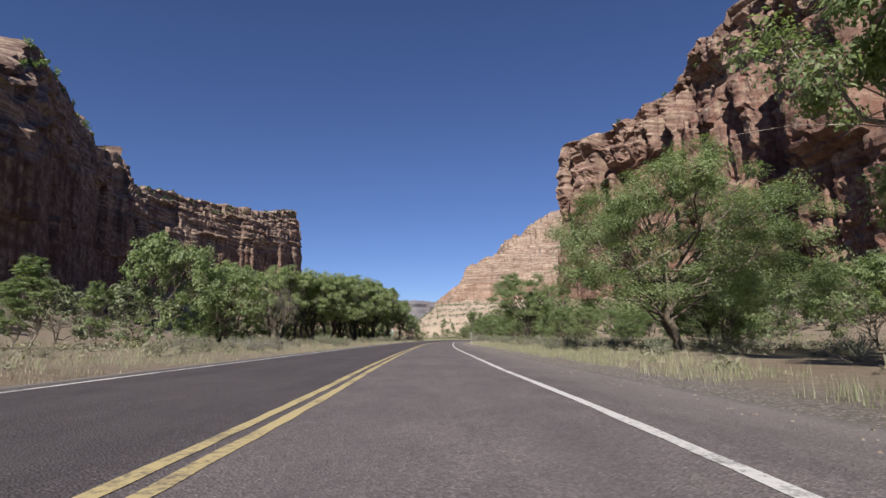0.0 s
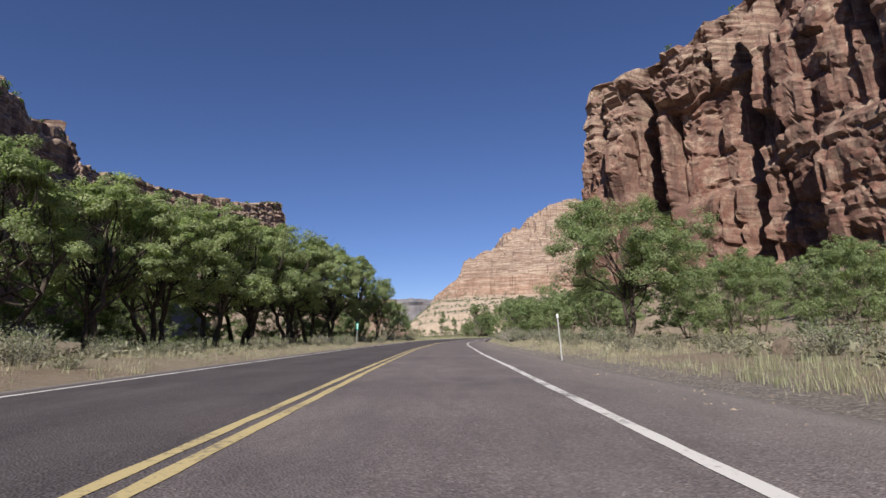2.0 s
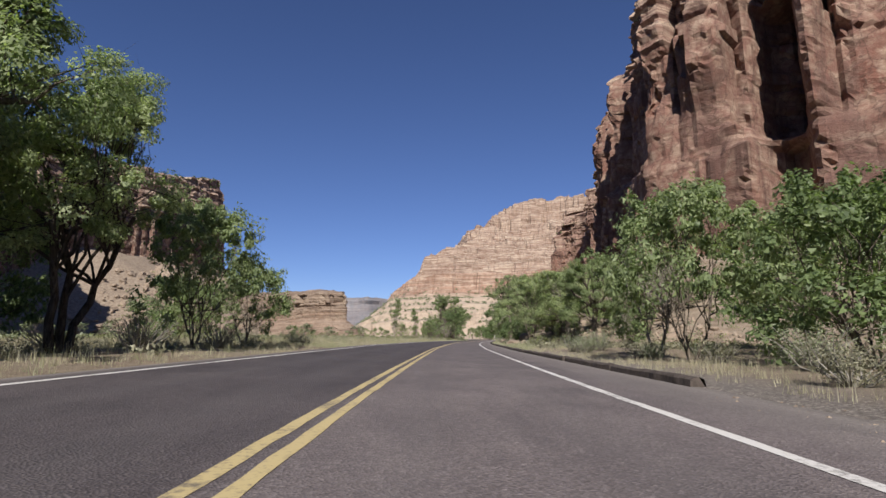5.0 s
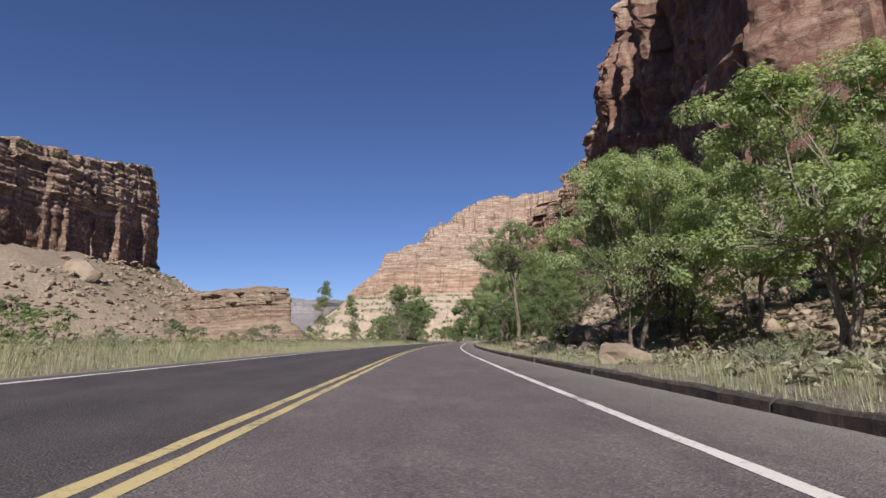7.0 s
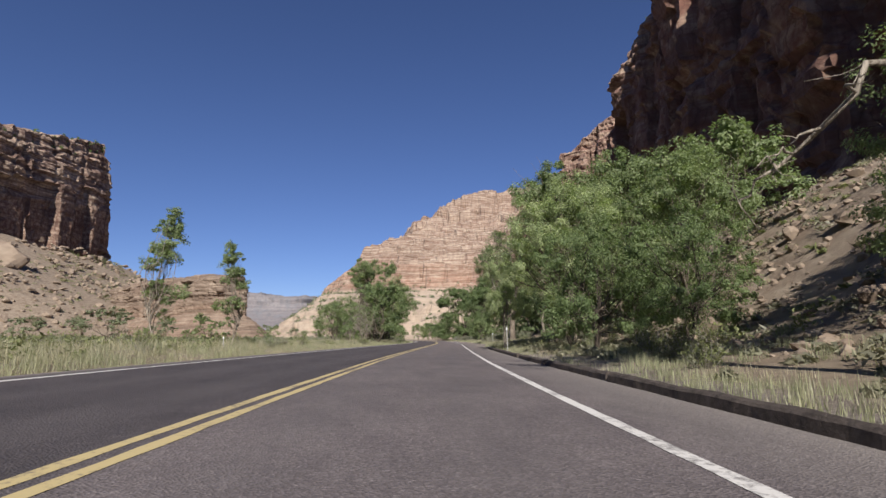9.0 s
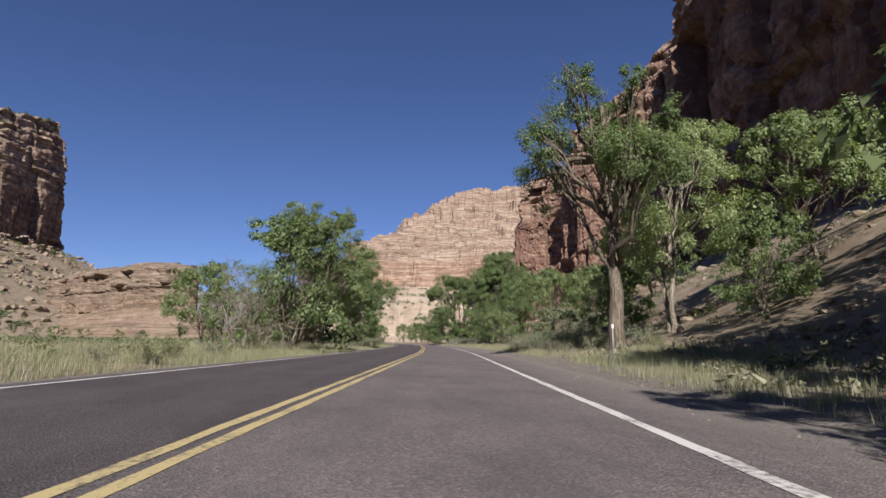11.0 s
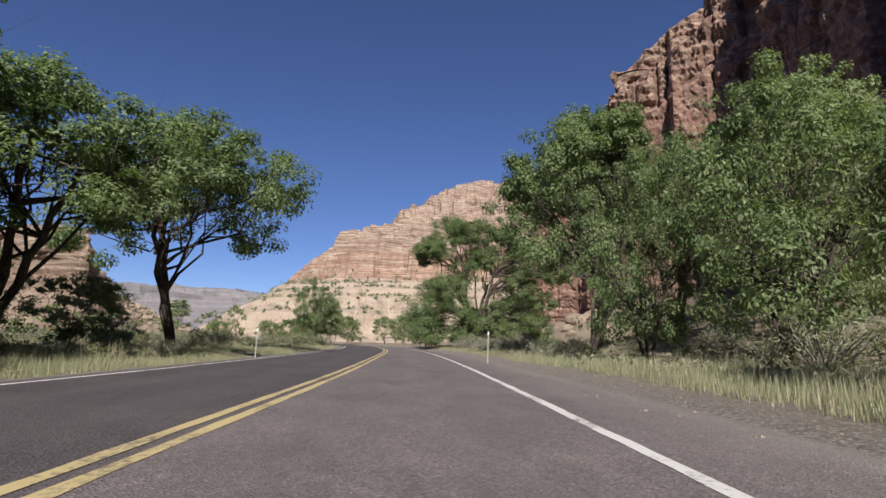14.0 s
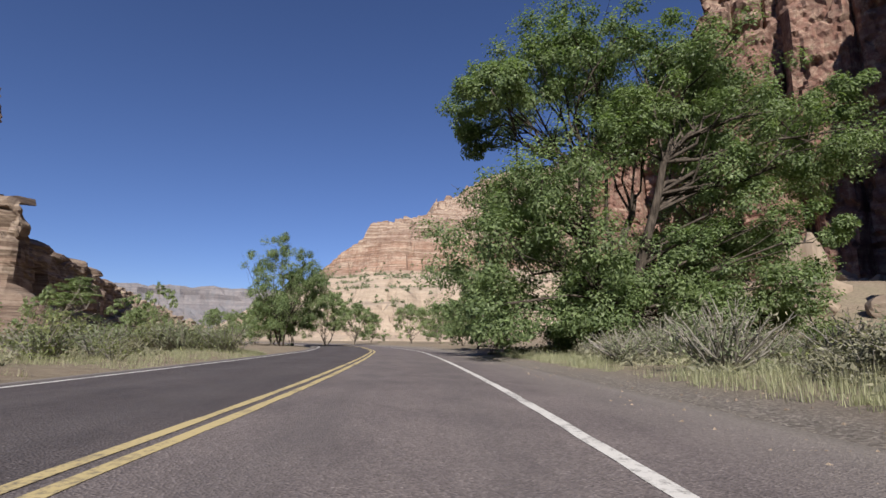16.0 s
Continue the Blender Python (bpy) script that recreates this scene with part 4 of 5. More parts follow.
TREES = [
    # before and beside the first stretch, right
    ("old", 12.0, 27.4, 10.4, 1.22), ("near", 17.5, 35, 5.2, 1.0), ("thicket", 21.5, 41, 5.6, 1.0), ("thicket", 19, 72, 5.0, 1.0), ("thicket", 17.5, 80, 5.4, 1.0), ("near", 22, 64, 4.8, 1.1), ("thicket", 24, 88, 6.4, 0.9), ("near", 27, 76, 5.6, 1.0), ("bushy", 25, 54, 5.4, 1.0), ("bushy_two", 31, 66, 6.0, 1.0), ("bushy", 32, 84, 6.5, 1.0), ("bushy_two", 29, 48, 5.4, 1.0), ("tall", 13.0, 9.8, 12.8, 0.88), ("bushy", 17, 33, 6, 0.9), ("spread", 13.4, 87, 11.6, 1.05),
    ("bushy", 21, 26, 5.0, 1.0), ("slope", 26, 40, 4.5, 1.0), ("bushy_two", 21, 94, 6.5, 1.0),
    ("bushy", 15.5, 104, 6.2, 1.0), ("bushy_two", 19, 110, 6.4, 1.0), ("bushy", 14, 117, 5.6, 1.0), ("bushy", 22, 121, 7.5, 0.9), ("bushy_two", 11.5, 126, 5.4, 0.9),
    ("bushy", 9.6, 131, 6.6, 0.7), ("bushy", 17, 133, 7.0, 0.9), ("bushy_two", 22, 142, 8.6, 0.9), ("bushy", 27, 131, 7.5, 1.0), ("thin", 11.5, 137, 6.0, 0.8),
    # left row
    ("bushy", -31, 58.5, 13.0, 0.72), ("bushy", -25.5, 63, 10.2, 0.75), ("slim", -31.5, 40, 7.6, 1.7), ("slim", -33.5, 37, 6.6, 1.7), ("slim", -30, 36.5, 5.0, 1.8), ("slim", -28.5, 43, 5.8, 1.5), ("thin", -21, 66, 7.5, 1.0),
    ("row", -23, 72, 10.8, 1.1), ("row_two", -21.5, 78, 11.0, 1.1), ("row", -21, 84, 11.4, 1.1), ("row_two", -19.8, 90, 11.8, 1.15), ("row", -19.0, 97, 12.2, 1.1),
    ("row_two", -22.5, 103, 13.2, 1.1), ("row", -18.0, 106, 13.6, 1.1), ("row", -17.2, 113, 13.3, 1.05), ("row_two", -16.0, 119, 13.3, 1.05), ("row", -22.3, 124, 13.8, 1.0),
    ("broad_two", -14.2, 129, 13.2, 0.76), ("row", -11.4, 132.5, 10.4, 0.9), ("bushy", -9.3, 139, 7.4, 0.62), ("row_two", -27, 92, 12, 1.1), ("row", -28, 111, 14, 1.1), ("bushy_two", -24, 82, 5, 1.0),
    ("bushy_two", -25, 100, 5, 1.0), ("bushy_two", -27, 75, 6, 0.9), ("bushy", -25, 90, 5.5, 0.9), ("bushy_two", -23, 110, 6.5, 0.8), ("bushy", -20, 118, 6, 0.8), ("bushy_two", -19, 126, 6.5, 0.8), ("bushy", -28, 84, 6, 0.9), ("bushy_two", -15, 134, 6.0, 0.7), ("bushy", -9.2, 146.5, 5.6, 0.75), ("row_two", -31, 73, 11.5, 1.1), ("bushy_two", -29, 64, 8, 0.8),
    # second stretch, right
    ("broad", 18.4, 171.5, 8.8, 0.95), ("broad_two", 14.8, 153.5, 7.2, 0.9), ("broad", 22.5, 180, 8.5, 0.8), ("light", 19.3, 180.5, 8.6, 0.8), ("thicket", 22, 186, 9.2, 0.7), ("near", 17.2, 190.3, 4.2, 0.95),
    ("thicket", 25.4, 210.8, 7.0, 0.74), ("thicket", 28.8, 210.2, 6.2, 0.8), ("light", 16.5, 179.4, 9.0, 0.8), ("thin", 22.5, 166.5, 4.4, 0.9), ("pole", 19.9, 207.3, 12.0, 1.0), ("crowned", 34.1, 271, 15.8, 0.78), ("thin", 26, 190, 9, 0.8), ("bushy_two", 27.5, 176, 8, 0.8), ("thicket", 27, 171.5, 4.0, 0.9), ("near", 24.5, 168.5, 2.8, 1.0), ("bushy", 31, 181, 6.2, 0.9), ("bushy_two", 35, 178, 6.0, 0.9),
    ("light", 25.8, 233.8, 10.6, 0.84), ("broad", 24.5, 243.8, 7.6, 0.62), ("thicket", 31.5, 237, 12.6, 0.75), ("broad_two", 30.4, 244, 15.0, 0.8), ("near", 23.4, 226, 6.8, 0.75), ("near", 25.2, 221.5, 5.6, 0.85), ("thicket", 29, 226, 8.6, 0.8), ("bushy_two", 33, 248, 13, 0.8), ("bushy", 34.5, 230, 8.6, 0.9), ("broad", 40, 275, 14.0, 0.7),
    ("bushy_two", 41, 257, 9, 0.8), ("bushy", 46, 270, 9, 0.8), ("bushy_two", 38.5, 266, 5.0, 0.8),
    # second stretch, left
    ("slim", -0.7, 242, 10.5, 1.0), ("slim", 3.6, 243, 8.2, 1.0), ("bushy_two", 17.0, 285, 9.6, 0.86), ("thin", 14.7, 278, 5.6, 1.0), ("bushy", 10, 290, 7, 0.7), ("thin", 13.2, 300, 5.6, 1.15), ("slope", -59, 263, 9, 1.2), ("slope_two", -50, 255, 7, 1.2),
    ("slope_two", -42, 250, 6, 1.2), ("bushy", -21, 172, 6.6, 0.9), ("bushy_two", -26, 178, 7.8, 0.9), ("slope", -33, 185, 6, 1.1), ("slope_two", -38, 215, 5, 1.2), ("slope", -22, 240, 4, 1.2), ("thin", -14, 166, 4.6, 0.8),
    ("slope", -12, 262, 4, 1.2), ("slope_two", -5, 272, 4, 1.2),
    # third stretch, left
    ("dense_tall", 17.6, 308, 17.4, 1.0), ("thin", 15.2, 304.5, 10.5, 0.85), ("thin", 12.6, 307, 8.5, 0.9), ("thin", 10.5, 293, 6.5, 0.9), ("row_two", 20.2, 326, 12.4, 1.2), ("umbrella", 21.3, 333, 11.6, 1.08), ("umbrella", 24.3, 345.8, 15.0, 0.96), ("bushy_two", 15, 322, 4, 1), ("bushy", 15.5, 313, 5.0, 0.8), ("bushy_two", 12, 306, 5.5, 0.8), ("slope", 17, 321, 4.0, 1.0), ("broad", 18.4, 317, 11.5, 0.85), ("slope", 22, 338, 3.5, 1.1), ("bushy_two", 18.5, 330, 4.4, 0.9), ("bushy_two", 21.5, 342, 3.6, 1.0), ("bushy_two", 15.5, 342, 5.2, 0.9), ("bushy", 12, 330, 5.4, 1.0), ("slope_two", 16, 335, 4, 1.1),
    ("near", 29.5, 421, 13.5, 0.66), ("bushy", 33.5, 436, 8.5, 0.8), ("bushy", 37, 448, 7.5, 0.9), ("slope_two", 20, 440, 5, 1.0), ("slope_two", 8, 432, 6.5, 1.0), ("slim", 2, 430, 9, 2.4), ("slope", -6, 420, 5, 1.3), ("slope_two", -14, 414, 6, 1.2),
    ("bushy", 48, 458, 8, 0.9), ("bushy_two", 55, 470, 9, 0.9), ("bushy", 62, 500, 9, 1.0), ("bushy_two", 40, 500, 8, 1.0), ("slope_two", -2, 402, 4, 1.3), ("slope_two", -22, 450, 7, 1.2),
    # third stretch, right
    ("tall_dark", 52.6, 348.5, 18.4, 0.62), ("tall_dark", 47.5, 340.5, 14.4, 0.8), ("umbrella", 54.5, 342, 13.0, 0.85), ("near", 47, 326, 10.0, 0.72), ("thicket", 52, 330, 11.6, 0.7), ("near", 45.5, 331.5, 9.0, 0.62), ("bushy", 58, 334, 11, 0.7), ("bushy_two", 69, 340, 8.5, 0.9), ("bushy", 63, 330, 8, 0.9),
    ("giant", 52, 382.5, 18.6, 0.98), ("thicket", 60.5, 389, 7.0, 0.8), ("bushy_two", 55, 391, 6.5, 0.8), ("bushy_two", 46.5, 386, 3.4, 0.9),
    ("bushy_two", 54.8, 299, 10.2, 0.7), ("slope", 41.5, 292, 3.4, 1.3), ("slope", 45.5, 305, 4.2, 1.2), ("bushy", 44, 290, 6.5, 0.8), ("bushy_two", 42, 284.5, 6.0, 0.8), ("slope_two", 70, 352, 6, 1), ("bushy", 42.5, 317, 5.5, 0.8), ("bushy_two", 54, 312, 5.5, 0.9),
    ("bushy_two", 49, 402, 7, 0.7), ("bushy", 52, 414, 7, 0.8), ("bushy_two", 53, 432, 7, 0.9), ("bushy_two", 30.6, 424, 9.5, 0.66), ("bushy", 28.2, 422.5, 6.5, 0.8),
    ("slope_two", 14.5, 425, 7.5, 0.6), ("slope_two", 4, 420, 6.5, 0.7), ("bushy", 10, 431, 5, 0.9), ("bushy", 20, 430, 5, 1.0), ("bushy_two", 24, 434, 5.5, 0.9),
]
for which, x, y, h, wide in TREES:
    tree = plant_tree(which, x, y, h, 0 if which in ("pole", "giant") else None, wide)
    if which == "pole":
        # a dead white limb that hangs from the tall bare trunk
        rs = np.random.RandomState(31)
        limb = bend((19.35, 207.5, 5.0), (17.8, 209.3, 3.2), rs, 0.1, 9, 0.05)
        wood = [tube(limb, np.linspace(0.065, 0.02, 9), 6)]
        for k in (3, 4, 5, 6, 7, 7, 8):
            tip = limb[k] + rs.normal(0, 0.3, 3) + np.array([-0.2, 0.1, -0.4])
            side = bend(limb[k], tip, rs, 0.2, 6, 0.06)
            wood.append(tube(side, np.linspace(0.028, 0.006, 6), 4))
            wood.append(tube(bend(side[3], side[3] + rs.normal(0, 0.2, 3), rs, 0.2, 4), np.linspace(0.012, 0.004, 4), 3))
        wv, wf = joined(wood)
        wv = np.array([(tree.matrix_basis.inverted() @ Vector(p))[:] for p in wv])
        part("dead_limb", mesh("dead_limb", wv, wf, PALE_BARK, flat=False), tree, "bleached dead limb without leaves")

# small trees along the foot of the right-hand cliffs
rs = np.random.RandomState(5)
for i in range(84):
    y = rs.uniform(66, 200) if i % 3 else rs.uniform(62, 130)
    wall_x = float(np.interp(y, [p[1] for p in RIGHT_WALL[1:11]], [p[0] for p in RIGHT_WALL[1:11]]))
    x = wall_x - rs.uniform(6, 34)
    if x - float(np.interp(y, ROAD[ROAD_S < 480][:, 1], ROAD[ROAD_S < 480][:, 0])) < 20:
        continue
    plant_tree(("slope", "slope_two", "slope_two")[i % 3], x, y, rs.uniform(4.5, 8.5), rs.uniform(0, 360), rs.uniform(0.8, 1.1), 0.1, "trees at the foot of the cliff")


for i in range(38):
    y = rs.uniform(20, 160)
    x = -rs.uniform(27, 75)
    plant_tree(("slope", "slope_two")[i % 2], x, y, rs.uniform(3.0, 7.0), rs.uniform(0, 360), rs.uniform(0.9, 1.3), 0.1, "trees behind the roadside row")
for i in range(24):
    x, y = rs.uniform(-110, -12), rs.uniform(215, 470)
    plant_tree(("slope", "slope_two")[i % 2], x, y, rs.uniform(2.5, 5.5), rs.uniform(0, 360), rs.uniform(0.9, 1.4), 0.1, "trees on the valley floor")


# ---------------------------------------------------------------- shrubs and grass
def shrub_mesh(seed, n, size, leaf, foliage, upright=0.5, twigs=26):
    rs = np.random.RandomState(seed)
    wood, pts = [], []
    for k in range(twigs):
        a, t = rs.uniform(0, 6.28), rs.uniform(0.1, 1.0) ** 0.7
        end = np.array([math.cos(a) * t * size, math.sin(a) * t * size, size * (0.45 + upright * (1.1 - 0.7 * t)) * rs.uniform(0.75, 1.1)])
        wood.append(tube(bend((0, 0, -0.04), end, rs, 0.08, 4), np.array([0.004, 0.018, 0.012, 0.005]) * size, 3))
        m = n // twigs
        pts.append(end * rs.uniform(0.35, 1.05, (m, 1)) + rs.normal(0, 0.11 * size, (m, 3)))
    v, f = joined(wood)
    at = np.arange(len(v))
    f = np.where(at % 12 < 3, at % 12, at)[f]
    used, f = np.unique(f, return_inverse=True)
    v, f = v[used], f.reshape(-1, 4)
    pts = np.concatenate(pts)
    lv, lf = leaves(pts[pts[:, 2] > 0.02], rs, leaf, 0.34, 0.2)
    return mesh("stem", v, f, TWIG, flat=False), mesh("foliage", lv, lf, foliage)


SHRUBS = [("sagebrush", "grey-green sagebrush clump on the dry verge", shrub_mesh(1, 1000, 0.6, 0.07, SAGE, 0.5, 18)),
          ("sagebrush", "low grey sagebrush on sandy ground", shrub_mesh(2, 900, 0.55, 0.07, SAGE, 0.3, 18)),
          ("rabbitbrush", "green rabbitbrush clump with thin upright stems", shrub_mesh(3, 900, 0.7, 0.085, BRUSH, 0.8, 22)),
          ("greasewood", "grey-green thorny shrub with dry twigs", shrub_mesh(4, 1200, 0.8, 0.07, LEAF_GREY, 0.5, 24)),
          ("dry_shrub", "dry grey shrub with many thin twigs", shrub_mesh(5, 560, 0.85, 0.075, SAGE, 0.6, 46))]


def plant_shrub(i, x, y, s):
    name, label, (stems, foliage) = SHRUBS[i]
    ob = new(name)
    ob.matrix_basis = Matrix.LocRotScale((x, y, ground_at(x, y) - 0.02), Euler((0, 0, x * 7.1 + y)), (s, s, s * (0.85 + 0.3 * ((x * 3.3) % 1))))
    part("stem", stems, ob)
    part("foliage", foliage, ob)
    return tagged(ob, label, "shrub", "shrubs beside the road")


def scatter(rs, n, y0, y1, n0, n1, near=1.0):
    """Places beside the road: y along the plan, offsets n0 to n1 from the yellow line."""
    y = rs.uniform(y0, y1, n)
    off = n0 + (n1 - n0) * rs.uniform(0, 1, n) ** near
    i = np.searchsorted(ROAD[ROAD_S < 480][:, 1], y)
    i = np.clip(i, 0, len(ROAD) - 1)
    p = ROAD[i] + ROAD_N[i] * off[:, None]
    return p[:, 0], p[:, 1], off


rs = np.random.RandomState(77)
count = 0
for y0, y1, n0, n1, n, kinds, lo, hi in (
        (28, 70, 8.2, 22, 62, (0, 1, 3, 0, 1), 0.7, 1.4), (-2, 28, 8.0, 20, 16, (0, 1, 3), 0.7, 1.3), (70, 98, 8.5, 18, 22, (0, 3, 1), 0.9, 1.6), (99, 118, 7.6, 12, 30, (4, 4, 3), 1.1, 1.9),
        (118, 145, 7.5, 12, 16, (0, 3), 0.9, 1.6), (150, 250, 7.3, 14, 40, (0, 2, 3, 2), 0.7, 1.3), (270, 300, 7.6, 14, 26, (2, 3, 0), 1.0, 1.9), (292, 326, 10.5, 22, 34, (0, 1, 3), 1.6, 2.6), (300, 420, 8.4, 26, 90, (3, 0, 2, 3), 0.9, 1.7),
        (20, 140, -16, -7.2, 70, (0, 3, 4, 1), 0.8, 1.7), (140, 260, -22, -8.5, 50, (3, 0, 2), 0.7, 1.5), (260, 340, -14, -7.2, 26, (0, 3, 2), 0.8, 1.5), (340, 420, -40, -7.5, 70, (3, 2, 3, 0), 1.0, 2.4), (352, 382, 8.6, 17, 60, (0, 3, 4, 1), 1.3, 2.1), (372, 425, -32, -7.5, 70, (2, 0, 3), 1.3, 2.2)):
    x, y, _ = scatter(rs, n, y0, y1, n0, n1)
    for k in range(n):
        plant_shrub(kinds[k % len(kinds)], float(x[k]), float(y[k]), rs.uniform(lo, hi))


def grass(name, label, mat, patches, seed):
    """Tufts of thin blades, joined. patches: (tufts, y0, y1, n0, n1, height, blades)."""
    rs = np.random.RandomState(seed)
    allv = []
    for tufts, y0, y1, n0, n1, height, blades in patches:
        x, y, off = scatter(rs, tufts, y0, y1, n0, n1)
        keep = vnoise(x * 0.35, y * 0.35, seed) > -0.35
        x, y = x[keep], y[keep]
        z = ground_height(x, y)[0]
        k = len(x)
        base = np.repeat(np.stack([x, y, z - 0.03], 1), blades, 0) + rs.normal(0, 1, (k * blades, 3)) * (0.09, 0.09, 0)
        hh = np.repeat(height * rs.uniform(0.5, 1.3, k), blades) * rs.uniform(0.5, 1.15, k * blades)
        a = rs.uniform(0, 6.283, k * blades)
        lean = np.stack([np.cos(a), np.sin(a)], 1) * (hh * rs.uniform(0.05, 0.5, k * blades))[:, None]
        w = 0.004 + 0.006 * height
        side = np.stack([-np.sin(a), np.cos(a), 0 * a], 1) * w
        tip = base + np.concatenate([lean, hh[:, None]], 1)
        allv.append(np.stack([base - side, base + side, tip], 1).reshape(-1, 3))
    v = np.concatenate(allv)
    tagged(new(name, mesh(name, v, np.arange(len(v)).reshape(-1, 3), mat)), label, "grass", kind="stuff")


grass("dry_grass", "dry tan grass tufts along the verges", DRY_GRASS, [
    (2300, -6, 150, 6.5, 9.0, 0.24, 14), (1500, 20, 150, 9, 18, 0.28, 13), (1500, -6, 140, -8.5, -5.7, 0.26, 14), (2200, -6, 140, -18, -8.5, 0.4, 13),
    (3200, 138, 250, -30, -8.0, 0.7, 18), (3000, 138, 225, -24, -7.0, 0.5, 18), (900, 250, 420, 6.9, 9, 0.2, 14), (900, 250, 420, -9, -5.6, 0.24, 14), (2400, 140, 262, -9.5, -5.3, 0.34, 13), (900, 150, 250, 6.4, 9, 0.22, 14), (1200, 330, 420, -30, -9, 0.4, 12), (2200, 262, 352, 7.2, 12, 0.45, 11), (2600, 262, 350, -20, -8, 0.65, 12), (800, 28, 120, 6.9, 10, 0.2, 12), (1500, 60, 125, 8, 15, 0.4, 12)], 1)
grass("green_grass", "green roadside grass and weeds", GREEN_GRASS, [
    (1200, -6, 60, 6.6, 10, 0.3, 14), (2300, 145, 260, -8.4, -5.6, 0.32, 15), (2600, 145, 260, 6.3, 10.5, 0.24, 14), (3200, 260, 420, 7.2, 12, 0.24, 14), (3400, 260, 420, -9.5, -5.6, 0.26, 14),
    (3600, 320, 420, 8, 26, 0.34, 12), (4500, 345, 425, 7.0, 22, 0.28, 9), (3400, 325, 425, -36, -7, 0.4, 12), (4500, 345, 430, -28, -5.8, 0.3, 9), (900, -6, 140, -14, -6, 0.35, 13),
    (6500, 262, 352, 6.9, 12.5, 0.36, 16), (4000, 352, 420, 7.0, 13, 0.36, 14), (4800, 262, 352, -10.5, -5.9, 0.3, 16), (2600, 262, 352, -18, -9, 0.6, 12),
    (3200, 148, 262, 6.4, 12, 0.34, 15), (3200, 155, 262, -24, -8, 0.55, 16)], 2)


def brush(name, label, mat, patches, seed, leaf=0.24, plan=False):
    """Low brush too many to count: domes of small leaves, joined. patches: (clumps, y0, y1, n0, n1, size), n from the road or, with plan, x."""
    rs = np.random.RandomState(seed)
    pts = []
    for n, y0, y1, n0, n1, size in patches:
        if plan:
            x, y = rs.uniform(n0, n1, n), rs.uniform(y0, y1, n)
        else:
            x, y, off = scatter(rs, n, y0, y1, n0, n1)
        z = ground_height(x, y)[0]
        for k in range(n):
            s = size * rs.uniform(0.5, 1.4)
            m = 46
            v = rs.normal(0, 1, (m, 3))
            v /= np.linalg.norm(v, axis=1)[:, None]
            v[:, 2] = np.abs(v[:, 2])
            pts.append(np.array([x[k], y[k], z[k]]) + v * s * (1, 1, 0.8) * rs.uniform(0.4, 1.0, (m, 1)))
    pts = np.concatenate(pts)
    v, f = leaves(pts, rs, leaf, 0.4, 0.2)
    tagged(new(name, mesh(name, v, f, mat)), label, "brush", kind="stuff")


brush("sage_brush", "low grey sagebrush over the dry flats", SAGE, [(420, -2, 100, 8.4, 40, 0.5), (160, 100, 200, 12, 40, 0.7), (260, 150, 262, 7.2, 13, 0.32), (520, 148, 205, 8, 24, 0.45), (620, 192, 262, 10, 34, 0.42), (160, 262, 330, 8, 14, 0.45), (260, 0, 150, -30, -8, 0.7), (160, 140, 300, -60, -12, 0.8), (900, 325, 425, 7.8, 36, 0.5), (160, 270, 325, 9, 40, 0.7), (400, 330, 430, -40, -7, 0.45), (120, 330, 430, -60, -10, 0.8)], 41)
brush("green_brush", "low green brush on the valley floor", BRUSH, [(120, 0, 150, -40, -12, 0.9), (420, 150, 300, -70, -13, 0.9), (160, 150, 262, 9, 34, 0.6), (140, 262, 420, 9, 40, 0.8), (520, 330, 430, -70, -8, 0.6), (160, 60, 200, 14, 62, 0.9), (340, 160, 285, -30, -8.5, 0.55), (130, 178, 250, -26, -10, 1.3), (220, 196, 262, 12, 40, 0.4)], 42)


brush("slope_brush", "green bushes over the far talus slope", LEAF_GREY, [(700, 330, 640, -190, -30, 1.5), (150, 60, 300, -75, -40, 1.5)], 43, 0.75)
brush("slope_brush", "dark green bushes scattered over the talus slope", BRUSH, [(900, 300, 560, -190, -35, 1.7), (700, 560, 700, -190, -70, 2.2), (260, 230, 330, -120, -30, 1.1)], 44, 0.7, True)


v, f = leaves(BENCH_BRUSH[0], np.random.RandomState(81), 1.3, 0.6, 0.2)
tagged(new("bench_brush", mesh("bench_brush", v, f, LEAF_GREY)), "grey-green bushes on the benches of the mesa", "brush", kind="stuff")


# ---------------------------------------------------------------- rim shrubs
def rim_shrubs(name, label, rim, count, size, seed, s0=0.0, s1=1.0):
    x, y, z, H = rim
    rs = np.random.RandomState(seed)
    cols = np.where((H[0] > 0.93))[0]
    pts = []
    for k in range(count):
        i = int(rs.uniform(s0, s1) * (x.shape[0] - 1))
        j = cols[int(len(cols) * rs.uniform(0, 0.55) ** 1.5)]
        s = size * rs.uniform(0.4, 1.2)
        v = rs.normal(0, 1, (40, 3))
        v /= np.linalg.norm(v, axis=1)[:, None]
        pts.append(np.array([x[i, j], y[i, j], z[i, j] + 0.6 * s]) + v * s * rs.uniform(0.3, 1.0, (40, 1)))
    pts = np.concatenate(pts)
    v, f = leaves(pts, rs, size * 0.75, 0.6, 0.2)
    tagged(new(name, mesh(name, v, f, LEAF_DARK)), label, "shrubs", kind="stuff")


rim_shrubs("rim_junipers", "dark junipers along the rim of the shaded cliff", RIM_L, 260, 1.8, 3)
rim_shrubs("rim_junipers", "dark junipers along the rim of the red cliff", RIM_R, 120, 1.1, 4)


